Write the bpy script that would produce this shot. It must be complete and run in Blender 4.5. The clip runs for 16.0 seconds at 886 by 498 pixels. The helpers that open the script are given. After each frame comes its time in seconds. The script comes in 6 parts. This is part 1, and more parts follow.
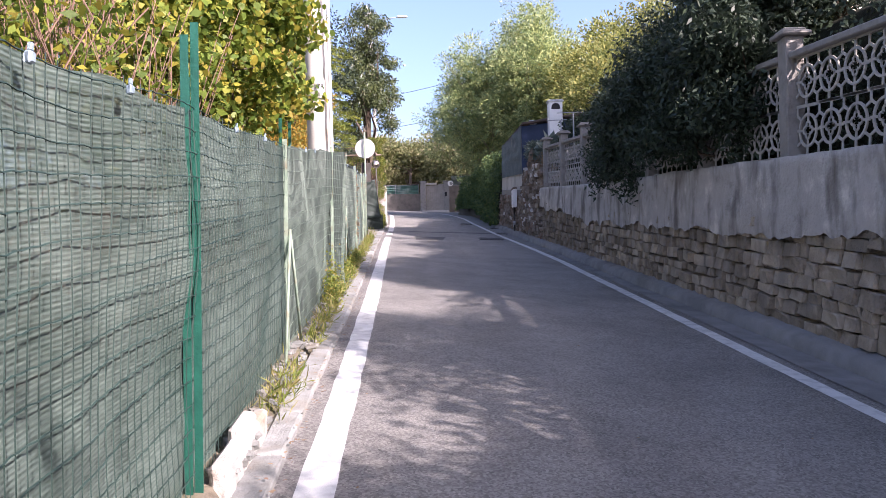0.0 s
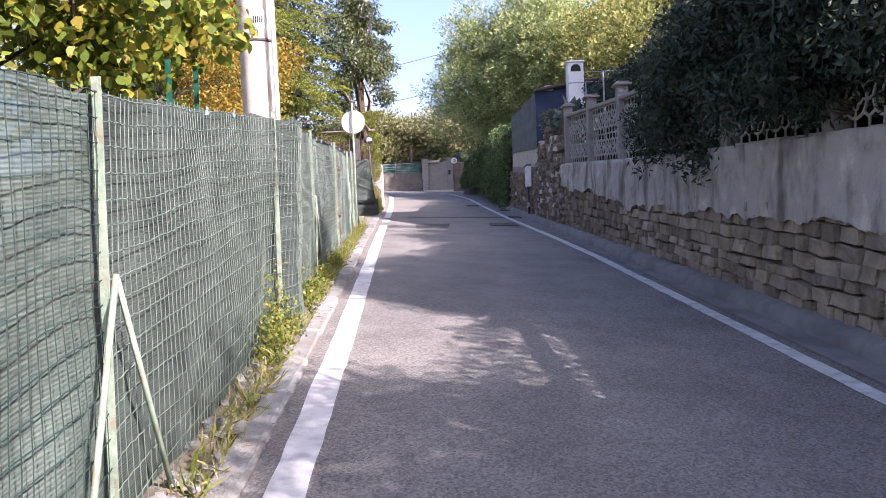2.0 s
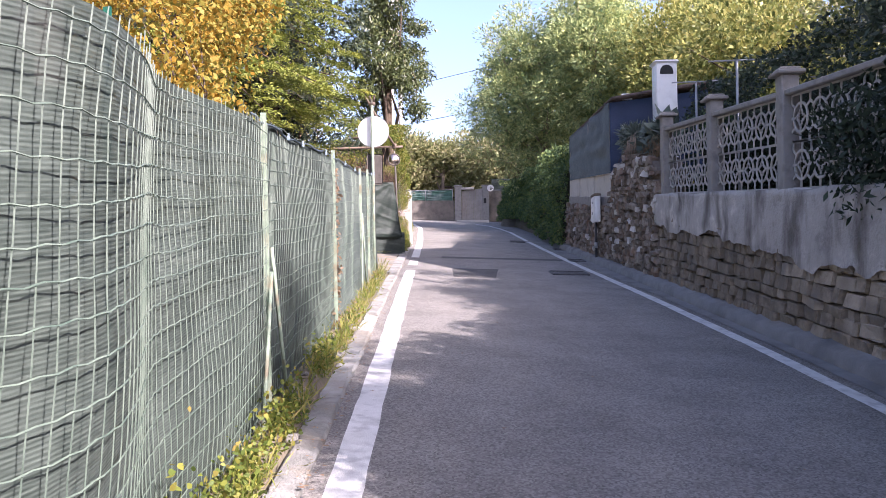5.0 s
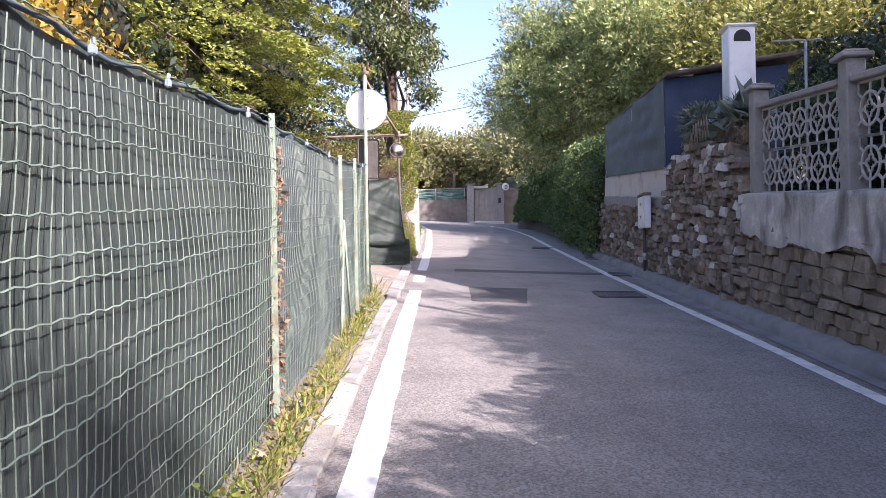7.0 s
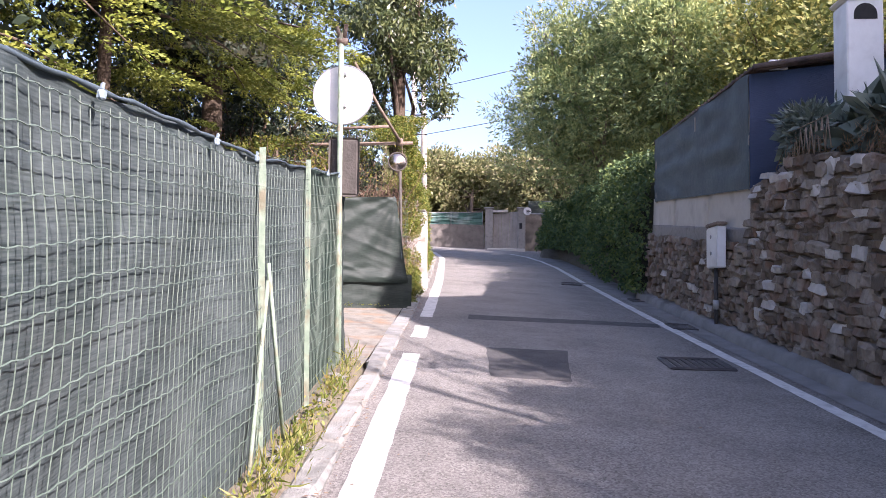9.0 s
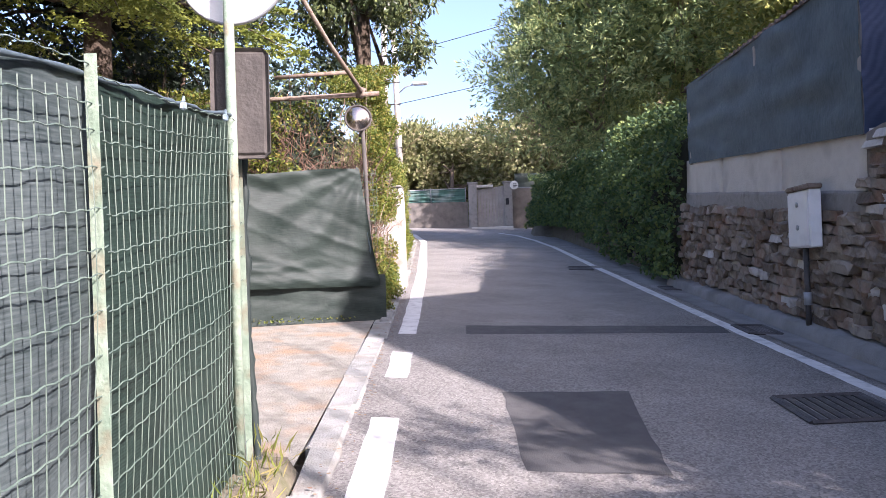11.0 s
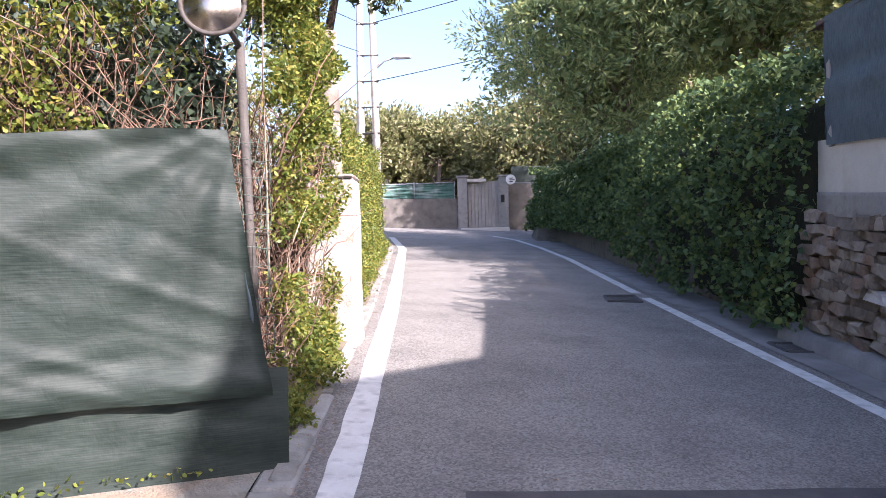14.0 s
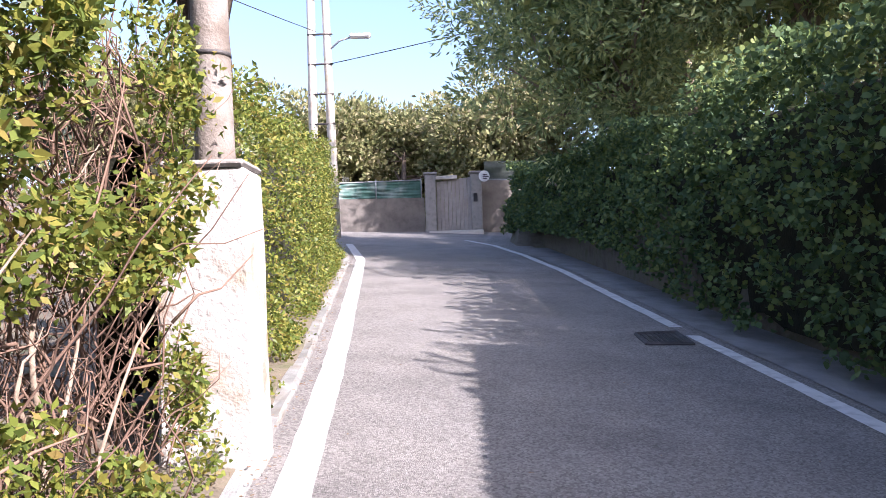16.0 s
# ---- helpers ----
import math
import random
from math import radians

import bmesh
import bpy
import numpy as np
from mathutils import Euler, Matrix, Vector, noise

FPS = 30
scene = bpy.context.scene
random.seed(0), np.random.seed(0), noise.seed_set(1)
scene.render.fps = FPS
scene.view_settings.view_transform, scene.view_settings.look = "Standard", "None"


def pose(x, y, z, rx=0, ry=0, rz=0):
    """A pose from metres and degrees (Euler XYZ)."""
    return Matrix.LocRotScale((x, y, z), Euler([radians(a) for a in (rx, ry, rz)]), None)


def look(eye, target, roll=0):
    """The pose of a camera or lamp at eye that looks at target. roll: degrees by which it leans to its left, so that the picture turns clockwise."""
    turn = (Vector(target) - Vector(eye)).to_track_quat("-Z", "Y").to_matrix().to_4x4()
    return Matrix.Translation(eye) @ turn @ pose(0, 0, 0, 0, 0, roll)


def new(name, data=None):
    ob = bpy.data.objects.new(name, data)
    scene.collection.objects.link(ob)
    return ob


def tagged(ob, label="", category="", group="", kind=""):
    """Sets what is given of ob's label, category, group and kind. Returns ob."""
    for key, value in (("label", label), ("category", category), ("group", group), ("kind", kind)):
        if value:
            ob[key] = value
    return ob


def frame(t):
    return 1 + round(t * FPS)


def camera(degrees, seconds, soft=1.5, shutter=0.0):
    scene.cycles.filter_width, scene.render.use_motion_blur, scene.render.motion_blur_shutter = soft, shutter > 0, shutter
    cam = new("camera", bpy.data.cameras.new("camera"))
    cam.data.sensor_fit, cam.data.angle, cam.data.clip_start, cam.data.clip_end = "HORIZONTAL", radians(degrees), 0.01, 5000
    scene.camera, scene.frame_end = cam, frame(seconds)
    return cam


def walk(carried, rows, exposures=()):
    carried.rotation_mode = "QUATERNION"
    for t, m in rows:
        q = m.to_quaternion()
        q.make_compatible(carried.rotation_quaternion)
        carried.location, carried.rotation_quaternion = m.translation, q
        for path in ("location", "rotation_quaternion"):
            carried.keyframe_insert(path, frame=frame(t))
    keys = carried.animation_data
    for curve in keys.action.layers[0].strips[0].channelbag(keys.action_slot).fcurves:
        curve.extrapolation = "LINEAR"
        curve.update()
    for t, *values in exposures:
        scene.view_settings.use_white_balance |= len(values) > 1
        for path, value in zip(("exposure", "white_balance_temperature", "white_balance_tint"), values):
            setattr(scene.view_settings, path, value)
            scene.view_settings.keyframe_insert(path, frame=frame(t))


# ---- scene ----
cam = camera(59.7, 16.0, soft=0.4)
METRES, EYE, TILT, LEAN, TURN = 27.0, 1.42, 1.0, 1.0, 0.0
ROWS = [
    (0.0, 0.0, 0.0, 0.0, 0.0, 0.0, 0.0),
    (0.5, 0.0003, 0.0315, 0.0043, 0.17, 0.16, 0.3),
    (1.0, 0.002, 0.0619, 0.0074, 0.33, 2.1, 1.04),
    (1.5, 0.0013, 0.0944, 0.0086, 0.41, -0.22, 0.9),
    (2.0, 0.0, 0.1254, 0.0115, 0.34, -1.68, 1.27),
    (2.5, -0.0035, 0.1559, 0.0153, 1.56, 2.45, -0.7),
    (3.0, -0.0039, 0.1875, 0.0176, 1.5, 2.51, -0.61),
    (3.5, -0.0062, 0.2209, 0.0189, 1.69, 1.96, -0.64),
    (4.0, -0.0082, 0.2517, 0.0213, 1.64, 0.35, -0.34),
    (6.5, -0.0233, 0.4052, 0.0324, 3.34, 0.39, -0.27),
    (7.0, -0.023, 0.4377, 0.0351, 3.06, 0.3, -0.45),
    (7.5, -0.0254, 0.4683, 0.0367, 4.02, 1.48, -2.12),
    (8.0, -0.0247, 0.5011, 0.0396, 4.1, 2.26, -2.89),
    (8.5, -0.0264, 0.5314, 0.0423, 4.3, 1.96, -1.77),
    (9.0, -0.0265, 0.5632, 0.0454, 4.31, 2.0, -1.67),
    (11.5, -0.0398, 0.7158, 0.0559, 2.81, 0.23, 1.16),
    (12.0, -0.0405, 0.7463, 0.0587, 3.09, 0.56, 1.01),
    (12.5, -0.041, 0.7783, 0.0612, 2.72, 0.45, 0.82),
    (13.0, -0.0419, 0.8096, 0.0638, 2.77, 0.53, 0.24),
    (13.5, -0.0423, 0.8396, 0.0656, 1.46, -0.06, 0.81),
    (14.0, -0.0443, 0.8702, 0.0683, 1.85, 0.02, 0.17),
    (14.5, -0.0448, 0.9002, 0.0712, 1.65, 0.62, 0.09),
    (15.0, -0.0455, 0.9329, 0.0733, 1.37, 0.65, 0.05),
    (15.5, -0.045, 0.9636, 0.0758, -0.81, 0.54, 0.97),
    (16.0, -0.0486, 0.9938, 0.0775, -0.67, -0.11, 0.85),
]
walk(cam, [(t, pose(0, 0, EYE, TILT, LEAN, TURN) @ pose(METRES * x, METRES * y, METRES * z, 90 + pitch, roll, yaw)) for t, x, y, z, yaw, pitch, roll in ROWS],
     [(0.0, 1.44, 6000, 29), (2.5, 1.65, 6000, 31), (6.5, 1.75, 6000, 30), (9.0, 1.66, 6000, 30), (11.5, 1.74, 5900, 26), (14.0, 1.9, 5900, 26), (16.0, 1.72, 5800, 25)])

SUN_AZ = (0.775, -0.632)      # horizontal way to the sun
SUN_UP = 0.67              # rise of the sun's way over one metre

world = bpy.data.worlds.new("sky")
scene.world = world
world.use_nodes = True
wn = world.node_tree.nodes
wl = world.node_tree.links
sky = wn.new("ShaderNodeTexSky")
sky.sky_type = "NISHITA"
sky.sun_disc = False
sky.sun_elevation = math.atan(SUN_UP)
sky.sun_rotation = math.atan2(SUN_AZ[0], SUN_AZ[1])
sky.air_density, sky.dust_density, sky.ozone_density = 1.0, 2.9, 1.0
wl.new(sky.outputs[0], wn["Background"].inputs[0])
wn["Background"].inputs[1].default_value = 0.125

sun = new("sun", bpy.data.lights.new("sun", "SUN"))
sun.data.energy = 4.7
sun.data.angle = radians(0.6)
sun.data.color = (1.0, 0.9, 0.76)
sun.matrix_world = look((SUN_AZ[0] * 30, SUN_AZ[1] * 30, SUN_UP * 30), (0, 0, 0))


# ---------------------------------------------------------------- materials
def material(name, colours, scale=6.0, rough=0.8, bump=0.3, fine=60.0, island=False, per_object=0.0,
             metal=0.0, spec=0.3, through_light=0.0, stain=None, detail=6.0, stretch=1.0):
    """Two scales of noise over a ramp of colours, with relief; island or per_object vary the pieces."""
    m = bpy.data.materials.new(name)
    m.use_nodes = True
    n, l = m.node_tree.nodes, m.node_tree.links
    b = n["Principled BSDF"]
    b.inputs["Roughness"].default_value = rough
    b.inputs["Metallic"].default_value = metal
    b.inputs["Specular IOR Level"].default_value = spec
    geo = n.new("ShaderNodeNewGeometry")
    tex = n.new("ShaderNodeTexNoise")
    tex.inputs["Scale"].default_value = scale
    tex.inputs["Detail"].default_value = detail
    tex.inputs["Roughness"].default_value = 0.65
    l.new(geo.outputs["Position"], tex.inputs["Vector"])
    fac = tex.outputs["Fac"]
    if island:
        mix = n.new("ShaderNodeMath")
        mix.operation = "MULTIPLY_ADD"
        l.new(tex.outputs["Fac"], mix.inputs[0])
        mix.inputs[1].default_value = 0.35
        sc = n.new("ShaderNodeMath")
        sc.operation = "MULTIPLY"
        l.new(geo.outputs["Random Per Island"], sc.inputs[0])
        sc.inputs[1].default_value = 0.72
        l.new(sc.outputs[0], mix.inputs[2])
        fac = mix.outputs[0]
    if per_object:
        info = n.new("ShaderNodeObjectInfo")
        mix = n.new("ShaderNodeMath")
        mix.operation = "MULTIPLY_ADD"
        l.new(info.outputs["Random"], mix.inputs[0])
        mix.inputs[1].default_value = per_object
        sub = n.new("ShaderNodeMath")
        sub.operation = "SUBTRACT"
        l.new(tex.outputs["Fac"], sub.inputs[0])
        sub.inputs[1].default_value = per_object / 2
        l.new(sub.outputs[0], mix.inputs[2])
        fac = mix.outputs[0]
    ramp = n.new("ShaderNodeValToRGB")
    e = ramp.color_ramp.elements
    lo, hi = (0.0, 1.0) if island else (0.3, 0.7)
    e[0].position, e[1].position = lo, hi
    e[0].color, e[1].color = (*colours[0], 1), (*colours[-1], 1)
    for i, c in enumerate(colours[1:-1], 1):
        k = e.new(lo + (hi - lo) * i / (len(colours) - 1))
        k.color = (*c, 1)
    l.new(fac, ramp.inputs[0])
    col = ramp.outputs[0]
    if stain:
        tint, amount, size = stain
        s = n.new("ShaderNodeTexNoise")
        s.inputs["Scale"].default_value = size
        s.inputs["Detail"].default_value = 5
        sm = n.new("ShaderNodeVectorMath")
        sm.operation = "MULTIPLY"
        sm.inputs[1].default_value = (1, 1, stretch)
        l.new(geo.outputs["Position"], sm.inputs[0])
        l.new(sm.outputs[0], s.inputs["Vector"])
        sr = n.new("ShaderNodeMapRange")
        sr.inputs[1].default_value, sr.inputs[2].default_value = 0.5, 0.68
        sr.inputs[4].default_value = amount
        l.new(s.outputs["Fac"], sr.inputs[0])
        mx = n.new("ShaderNodeMix")
        mx.data_type = "RGBA"
        l.new(sr.outputs[0], mx.inputs[0])
        l.new(col, mx.inputs[6])
        mx.inputs[7].default_value = (*tint, 1)
        col = mx.outputs[2]
    l.new(col, b.inputs["Base Color"])
    if bump:
        f = n.new("ShaderNodeTexNoise")
        f.inputs["Scale"].default_value = fine
        f.inputs["Detail"].default_value = 4
        l.new(geo.outputs["Position"], f.inputs["Vector"])
        bp = n.new("ShaderNodeBump")
        bp.inputs["Strength"].default_value = bump
        bp.inputs["Distance"].default_value = 0.02
        l.new(f.outputs["Fac"], bp.inputs["Height"])
        l.new(bp.outputs[0], b.inputs["Normal"])
    if through_light:
        t = n.new("ShaderNodeBsdfTranslucent")
        l.new(col, t.inputs[0])
        ms = n.new("ShaderNodeMixShader")
        ms.inputs[0].default_value = through_light
        l.new(b.outputs[0], ms.inputs[1])
        l.new(t.outputs[0], ms.inputs[2])
        l.new(ms.outputs[0], n["Material Output"].inputs[0])
    return m


def asphalt_material():
    m = material("asphalt", [(0.176, 0.168, 0.158), (0.222, 0.211, 0.198), (0.268, 0.255, 0.236)], 1.3, 0.85, 0.9, 140, stain=((0.27, 0.26, 0.245), 0.4, 0.7))
    n, l = m.node_tree.nodes, m.node_tree.links
    b = n["Principled BSDF"]
    src = b.inputs["Base Color"].links[0].from_socket
    v = n.new("ShaderNodeTexVoronoi")
    v.inputs["Scale"].default_value = 75
    geo = n.new("ShaderNodeNewGeometry")
    l.new(geo.outputs["Position"], v.inputs["Vector"])
    r = n.new("ShaderNodeMapRange")
    r.inputs[3].default_value, r.inputs[4].default_value = 0.56, 1.48
    l.new(v.outputs["Color"], r.inputs[0])
    mx = n.new("ShaderNodeMix")
    mx.data_type, mx.blend_type = "RGBA", "MULTIPLY"
    mx.inputs[0].default_value = 1.0
    l.new(src, mx.inputs[6])
    l.new(r.outputs[0], mx.inputs[7])
    l.new(mx.outputs[2], b.inputs["Base Color"])
    return m


def cloth_material(name, dark, light, ribs, opening, way="Y", rib=0.45):
    """Woven shade netting: fine ribs, small openings, some light through."""
    m = bpy.data.materials.new(name)
    m.use_nodes = True
    n, l = m.node_tree.nodes, m.node_tree.links
    b = n["Principled BSDF"]
    b.inputs["Roughness"].default_value = 0.6
    b.inputs["Specular IOR Level"].default_value = 0.3
    tc = n.new("ShaderNodeTexCoord")
    w = n.new("ShaderNodeTexWave")
    w.bands_direction = way
    w.inputs["Scale"].default_value = ribs
    w.inputs["Distortion"].default_value = 0.12
    w.inputs["Detail"].default_value = 2
    l.new(tc.outputs["UV"], w.inputs["Vector"])
    no = n.new("ShaderNodeTexNoise")
    no.inputs["Scale"].default_value = 2.2
    no.inputs["Detail"].default_value = 8
    l.new(tc.outputs["UV"], no.inputs["Vector"])
    ad = n.new("ShaderNodeMath")
    ad.operation = "MULTIPLY_ADD"
    l.new(w.outputs["Fac"], ad.inputs[0])
    ad.inputs[1].default_value = rib
    mr = n.new("ShaderNodeMapRange")
    mr.inputs[1].default_value, mr.inputs[2].default_value = 0.3, 0.7
    mr.inputs[4].default_value = 0.55
    l.new(no.outputs["Fac"], mr.inputs[0])
    l.new(mr.outputs[0], ad.inputs[2])
    st = n.new("ShaderNodeVectorMath")
    st.operation = "MULTIPLY"
    st.inputs[1].default_value = (9, 120, 1) if way == "Y" else (60, 7, 1)
    l.new(tc.outputs["UV"], st.inputs[0])
    wv = n.new("ShaderNodeTexNoise")
    wv.inputs["Scale"].default_value, wv.inputs["Detail"].default_value = 1.0, 3
    l.new(st.outputs[0], wv.inputs["Vector"])
    wr = n.new("ShaderNodeMapRange")
    wr.inputs[1].default_value, wr.inputs[2].default_value = 0.3, 0.72
    wr.inputs[3].default_value, wr.inputs[4].default_value = -0.22, 0.42
    l.new(wv.outputs["Fac"], wr.inputs[0])
    sm = n.new("ShaderNodeMath")
    sm.use_clamp = True
    l.new(ad.outputs[0], sm.inputs[0])
    l.new(wr.outputs[0], sm.inputs[1])
    mx = n.new("ShaderNodeMix")
    mx.data_type = "RGBA"
    mx.inputs[6].default_value, mx.inputs[7].default_value = (*dark, 1), (*light, 1)
    l.new(sm.outputs[0], mx.inputs[0])
    l.new(mx.outputs[2], b.inputs["Base Color"])
    cr = n.new("ShaderNodeTexNoise")
    cr.inputs["Scale"].default_value = 6.5
    cr.inputs["Detail"].default_value = 5
    cr.inputs["Distortion"].default_value = 0.3
    l.new(tc.outputs["UV"], cr.inputs["Vector"])
    cb = n.new("ShaderNodeBump")
    cb.inputs["Strength"].default_value, cb.inputs["Distance"].default_value = 0.35, 0.03
    l.new(cr.outputs["Fac"], cb.inputs["Height"])
    bp = n.new("ShaderNodeBump")
    l.new(cb.outputs[0], bp.inputs["Normal"])
    bp.inputs["Strength"].default_value, bp.inputs["Distance"].default_value = rib, 0.006
    l.new(w.outputs["Fac"], bp.inputs["Height"])
    l.new(bp.outputs[0], b.inputs["Normal"])
    t = n.new("ShaderNodeBsdfTransparent")
    ms = n.new("ShaderNodeMixShader")
    ms.inputs[0].default_value = opening
    l.new(b.outputs[0], ms.inputs[1])
    l.new(t.outputs[0], ms.inputs[2])
    l.new(ms.outputs[0], n["Material Output"].inputs[0])
    return m


ASPHALT = asphalt_material()
PATCH = material("asphalt_patch", [(0.07, 0.069, 0.071), (0.11, 0.108, 0.108)], 6, 0.85, 0.8, 150)
PAINT = material("road_paint", [(0.5208, 0.5208, 0.5040), (0.6720, 0.6720, 0.6552)], 5, 0.7, 0.4, 120, stain=((0.3, 0.3, 0.3), 0.55, 9))
KERB = material("kerb_concrete", [(0.1758, 0.1772, 0.1652), (0.2511, 0.2532, 0.2405), (0.3139, 0.3186, 0.3075)], 5, 0.9, 0.6, 70, per_object=0.3, stain=((0.22, 0.19, 0.15), 0.55, 3))
GUTTER = material("gutter_concrete", [(0.187, 0.182, 0.178), (0.264, 0.259, 0.254)], 3, 0.9, 0.6, 60, stain=((0.12, 0.115, 0.11), 0.5, 2))
DRIVE = material("drive_concrete", [(0.1720, 0.1608, 0.1359), (0.2365, 0.2245, 0.1935), (0.2924, 0.2795, 0.2451)], 7, 0.9, 0.8, 60, stain=((0.3, 0.19, 0.11), 0.75, 2.6))
SOIL = material("soil", [(0.09, 0.075, 0.055), (0.16, 0.135, 0.1), (0.09, 0.095, 0.045)], 3, 0.95, 0.8, 30)
STONE = material("sandstone", [(0.207, 0.167, 0.123), (0.333, 0.271, 0.204), (0.46, 0.382, 0.292)], 5, 0.9, 1.0, 26, per_object=0.4, stain=((0.12, 0.11, 0.1), 0.6, 2.5))
RUBBLE = material("rubble_stone", [(0.125, 0.1, 0.078), (0.21, 0.17, 0.135), (0.31, 0.268, 0.225)], 5, 0.9, 1.0, 26, per_object=0.4, stain=((0.24, 0.12, 0.07), 0.5, 3))
PALESTONE = material("pale_stone", [(0.4, 0.37, 0.34), (0.6, 0.57, 0.54)], 6, 0.9, 0.8, 30)
MORTAR = material("mortar", [(0.13, 0.105, 0.085), (0.23, 0.19, 0.155)], 6, 0.95, 1.0, 30)
RENDERED = material("cement_render", [(0.255, 0.234, 0.213), (0.408, 0.376, 0.344), (0.459, 0.426, 0.392), (0.663, 0.616, 0.559)], 2.6, 0.9, 0.9, 30, stain=((0.13, 0.115, 0.1), 0.9, 3.4), stretch=0.3)
CONCRETE = material("cast_concrete", [(0.2, 0.185, 0.17), (0.29, 0.27, 0.25), (0.37, 0.35, 0.32)], 5, 0.9, 0.5, 60, stain=((0.14, 0.13, 0.12), 0.6, 5))
CASTBLOCK = material("cast_block", [(0.3, 0.285, 0.262), (0.42, 0.4, 0.37), (0.52, 0.5, 0.465)], 6, 0.9, 0.4, 60, stain=((0.2, 0.185, 0.165), 0.5, 6))
BLOCKWORK = material("pale_concrete", [(0.5, 0.465, 0.415), (0.62, 0.58, 0.52)], 3, 0.9, 0.4, 60, stain=((0.3, 0.27, 0.23), 0.5, 3))
WHITEWASH = material("whitewash", [(0.3612, 0.3480, 0.3256), (0.4730, 0.4655, 0.4444)], 5, 0.85, 0.8, 30, stain=((0.27, 0.21, 0.15), 0.85, 3.2))
OLDPOLE = material("weathered_pole", [(0.136, 0.116, 0.096), (0.216, 0.192, 0.168), (0.272, 0.248, 0.224)], 5, 0.9, 0.4, 50, stain=((0.13, 0.1, 0.08), 0.6, 4))
POLE = material("pole_concrete", [(0.5, 0.47, 0.42), (0.62, 0.59, 0.54)], 3, 0.85, 0.15, 50, stain=((0.36, 0.27, 0.17), 0.55, 5))
NETTING = cloth_material("green_netting", (0.017, 0.027, 0.023), (0.092, 0.116, 0.102), 26, 0.03, "Y", 0.25)
NETTING2 = cloth_material("dark_green_netting", (0.013, 0.021, 0.019), (0.06, 0.076, 0.07), 34, 0.02, "X", 0.12)
SLATENET = cloth_material("slate_netting", (0.018, 0.029, 0.03), (0.1, 0.122, 0.124), 22, 0.02, "Y", 0.1)
GREYNET = cloth_material("grey_netting", (0.034, 0.055, 0.045), (0.138, 0.178, 0.155), 20, 0.08, "Y", 0.3)
NETDARK = cloth_material("deep_green_netting", (0.006, 0.015, 0.011), (0.025, 0.045, 0.036), 28, 0.02, "Y", 0.12)
SHEETING = cloth_material("grey_green_sheeting", (0.008, 0.016, 0.013), (0.036, 0.05, 0.043), 30, 0.02, "Y", 0.06)
DARKCLOTH = cloth_material("dark_sheeting", (0.045, 0.066, 0.08), (0.098, 0.13, 0.15), 30, 0.02, "X", 0.2)
BLUECLOTH = cloth_material("blue_sheeting", (0.02, 0.035, 0.075), (0.035, 0.055, 0.11), 30, 0.0)
DARKWIRE = material("dark_wire", [(0.006, 0.02, 0.016), (0.03, 0.055, 0.046)], 3, 0.6, 0.1, 60)
UPWIRE = material("dull_green_wire", [(0.05, 0.078, 0.06), (0.125, 0.165, 0.132)], 14, 0.5, 0.1, 60, spec=0.5)
WIRE = material("green_wire", [(0.05, 0.08, 0.06), (0.15, 0.19, 0.15)], 9, 0.5, 0.1, 60, spec=0.5)
POST = material("green_post", [(0.006, 0.06, 0.042), (0.012, 0.1, 0.068)], 8, 0.45, 0.2, 60, spec=0.5)
OLDPOST = material("faded_green_post", [(0.16, 0.225, 0.165), (0.3, 0.365, 0.285)], 9, 0.7, 0.3, 60, stain=((0.2, 0.13, 0.08), 0.6, 8))
GALV = material("galvanised", [(0.27, 0.28, 0.29), (0.38, 0.39, 0.4)], 8, 0.5, 0.1, 60, metal=0.4, spec=0.5)
RUST = material("rusty_pipe", [(0.1, 0.06, 0.042), (0.22, 0.175, 0.14), (0.16, 0.1, 0.07)], 9, 0.8, 0.4, 60)
WHITEPAINT = material("white_paint", [(0.74, 0.74, 0.73), (0.82, 0.82, 0.81)], 5, 0.45, 0.1, 40, stain=((0.55, 0.54, 0.52), 0.4, 4))
BLACK = material("black_rubber", [(0.015, 0.015, 0.016), (0.03, 0.03, 0.03)], 8, 0.7, 0.2, 40)
GATEWOOD = material("grey_gate", [(0.27, 0.24, 0.22), (0.36, 0.33, 0.3)], 4, 0.8, 0.3, 40)
ENDWALL = material("dull_blockwork", [(0.0984, 0.0902, 0.082), (0.148, 0.135, 0.123), (0.18, 0.164, 0.148)], 3, 0.9, 0.6, 50)
DULLGREY = material("dull_grey_paint", [(0.0553, 0.0495, 0.0449), (0.0975, 0.0871, 0.0782)], 6, 0.7, 0.3, 40)
GREENPANEL = material("turquoise_sheet", [(0.03, 0.085, 0.072), (0.065, 0.15, 0.128)], 3, 0.6, 0.2, 30, stain=((0.28, 0.33, 0.32), 0.7, 1.6))
BARK = material("bark", [(0.05, 0.035, 0.025), (0.13, 0.1, 0.075)], 8, 0.95, 1.0, 25)
PALEBARK = material("pale_bark", [(0.2, 0.15, 0.11), (0.34, 0.27, 0.21)], 8, 0.95, 0.8, 25)
TWIG = material("dry_twig", [(0.112, 0.0702, 0.0532), (0.24, 0.156, 0.114)], 8, 0.95, 0.2, 25, island=True)
TILE = material("roof_tile", [(0.06, 0.045, 0.04), (0.14, 0.1, 0.08)], 6, 0.9, 0.5, 40)

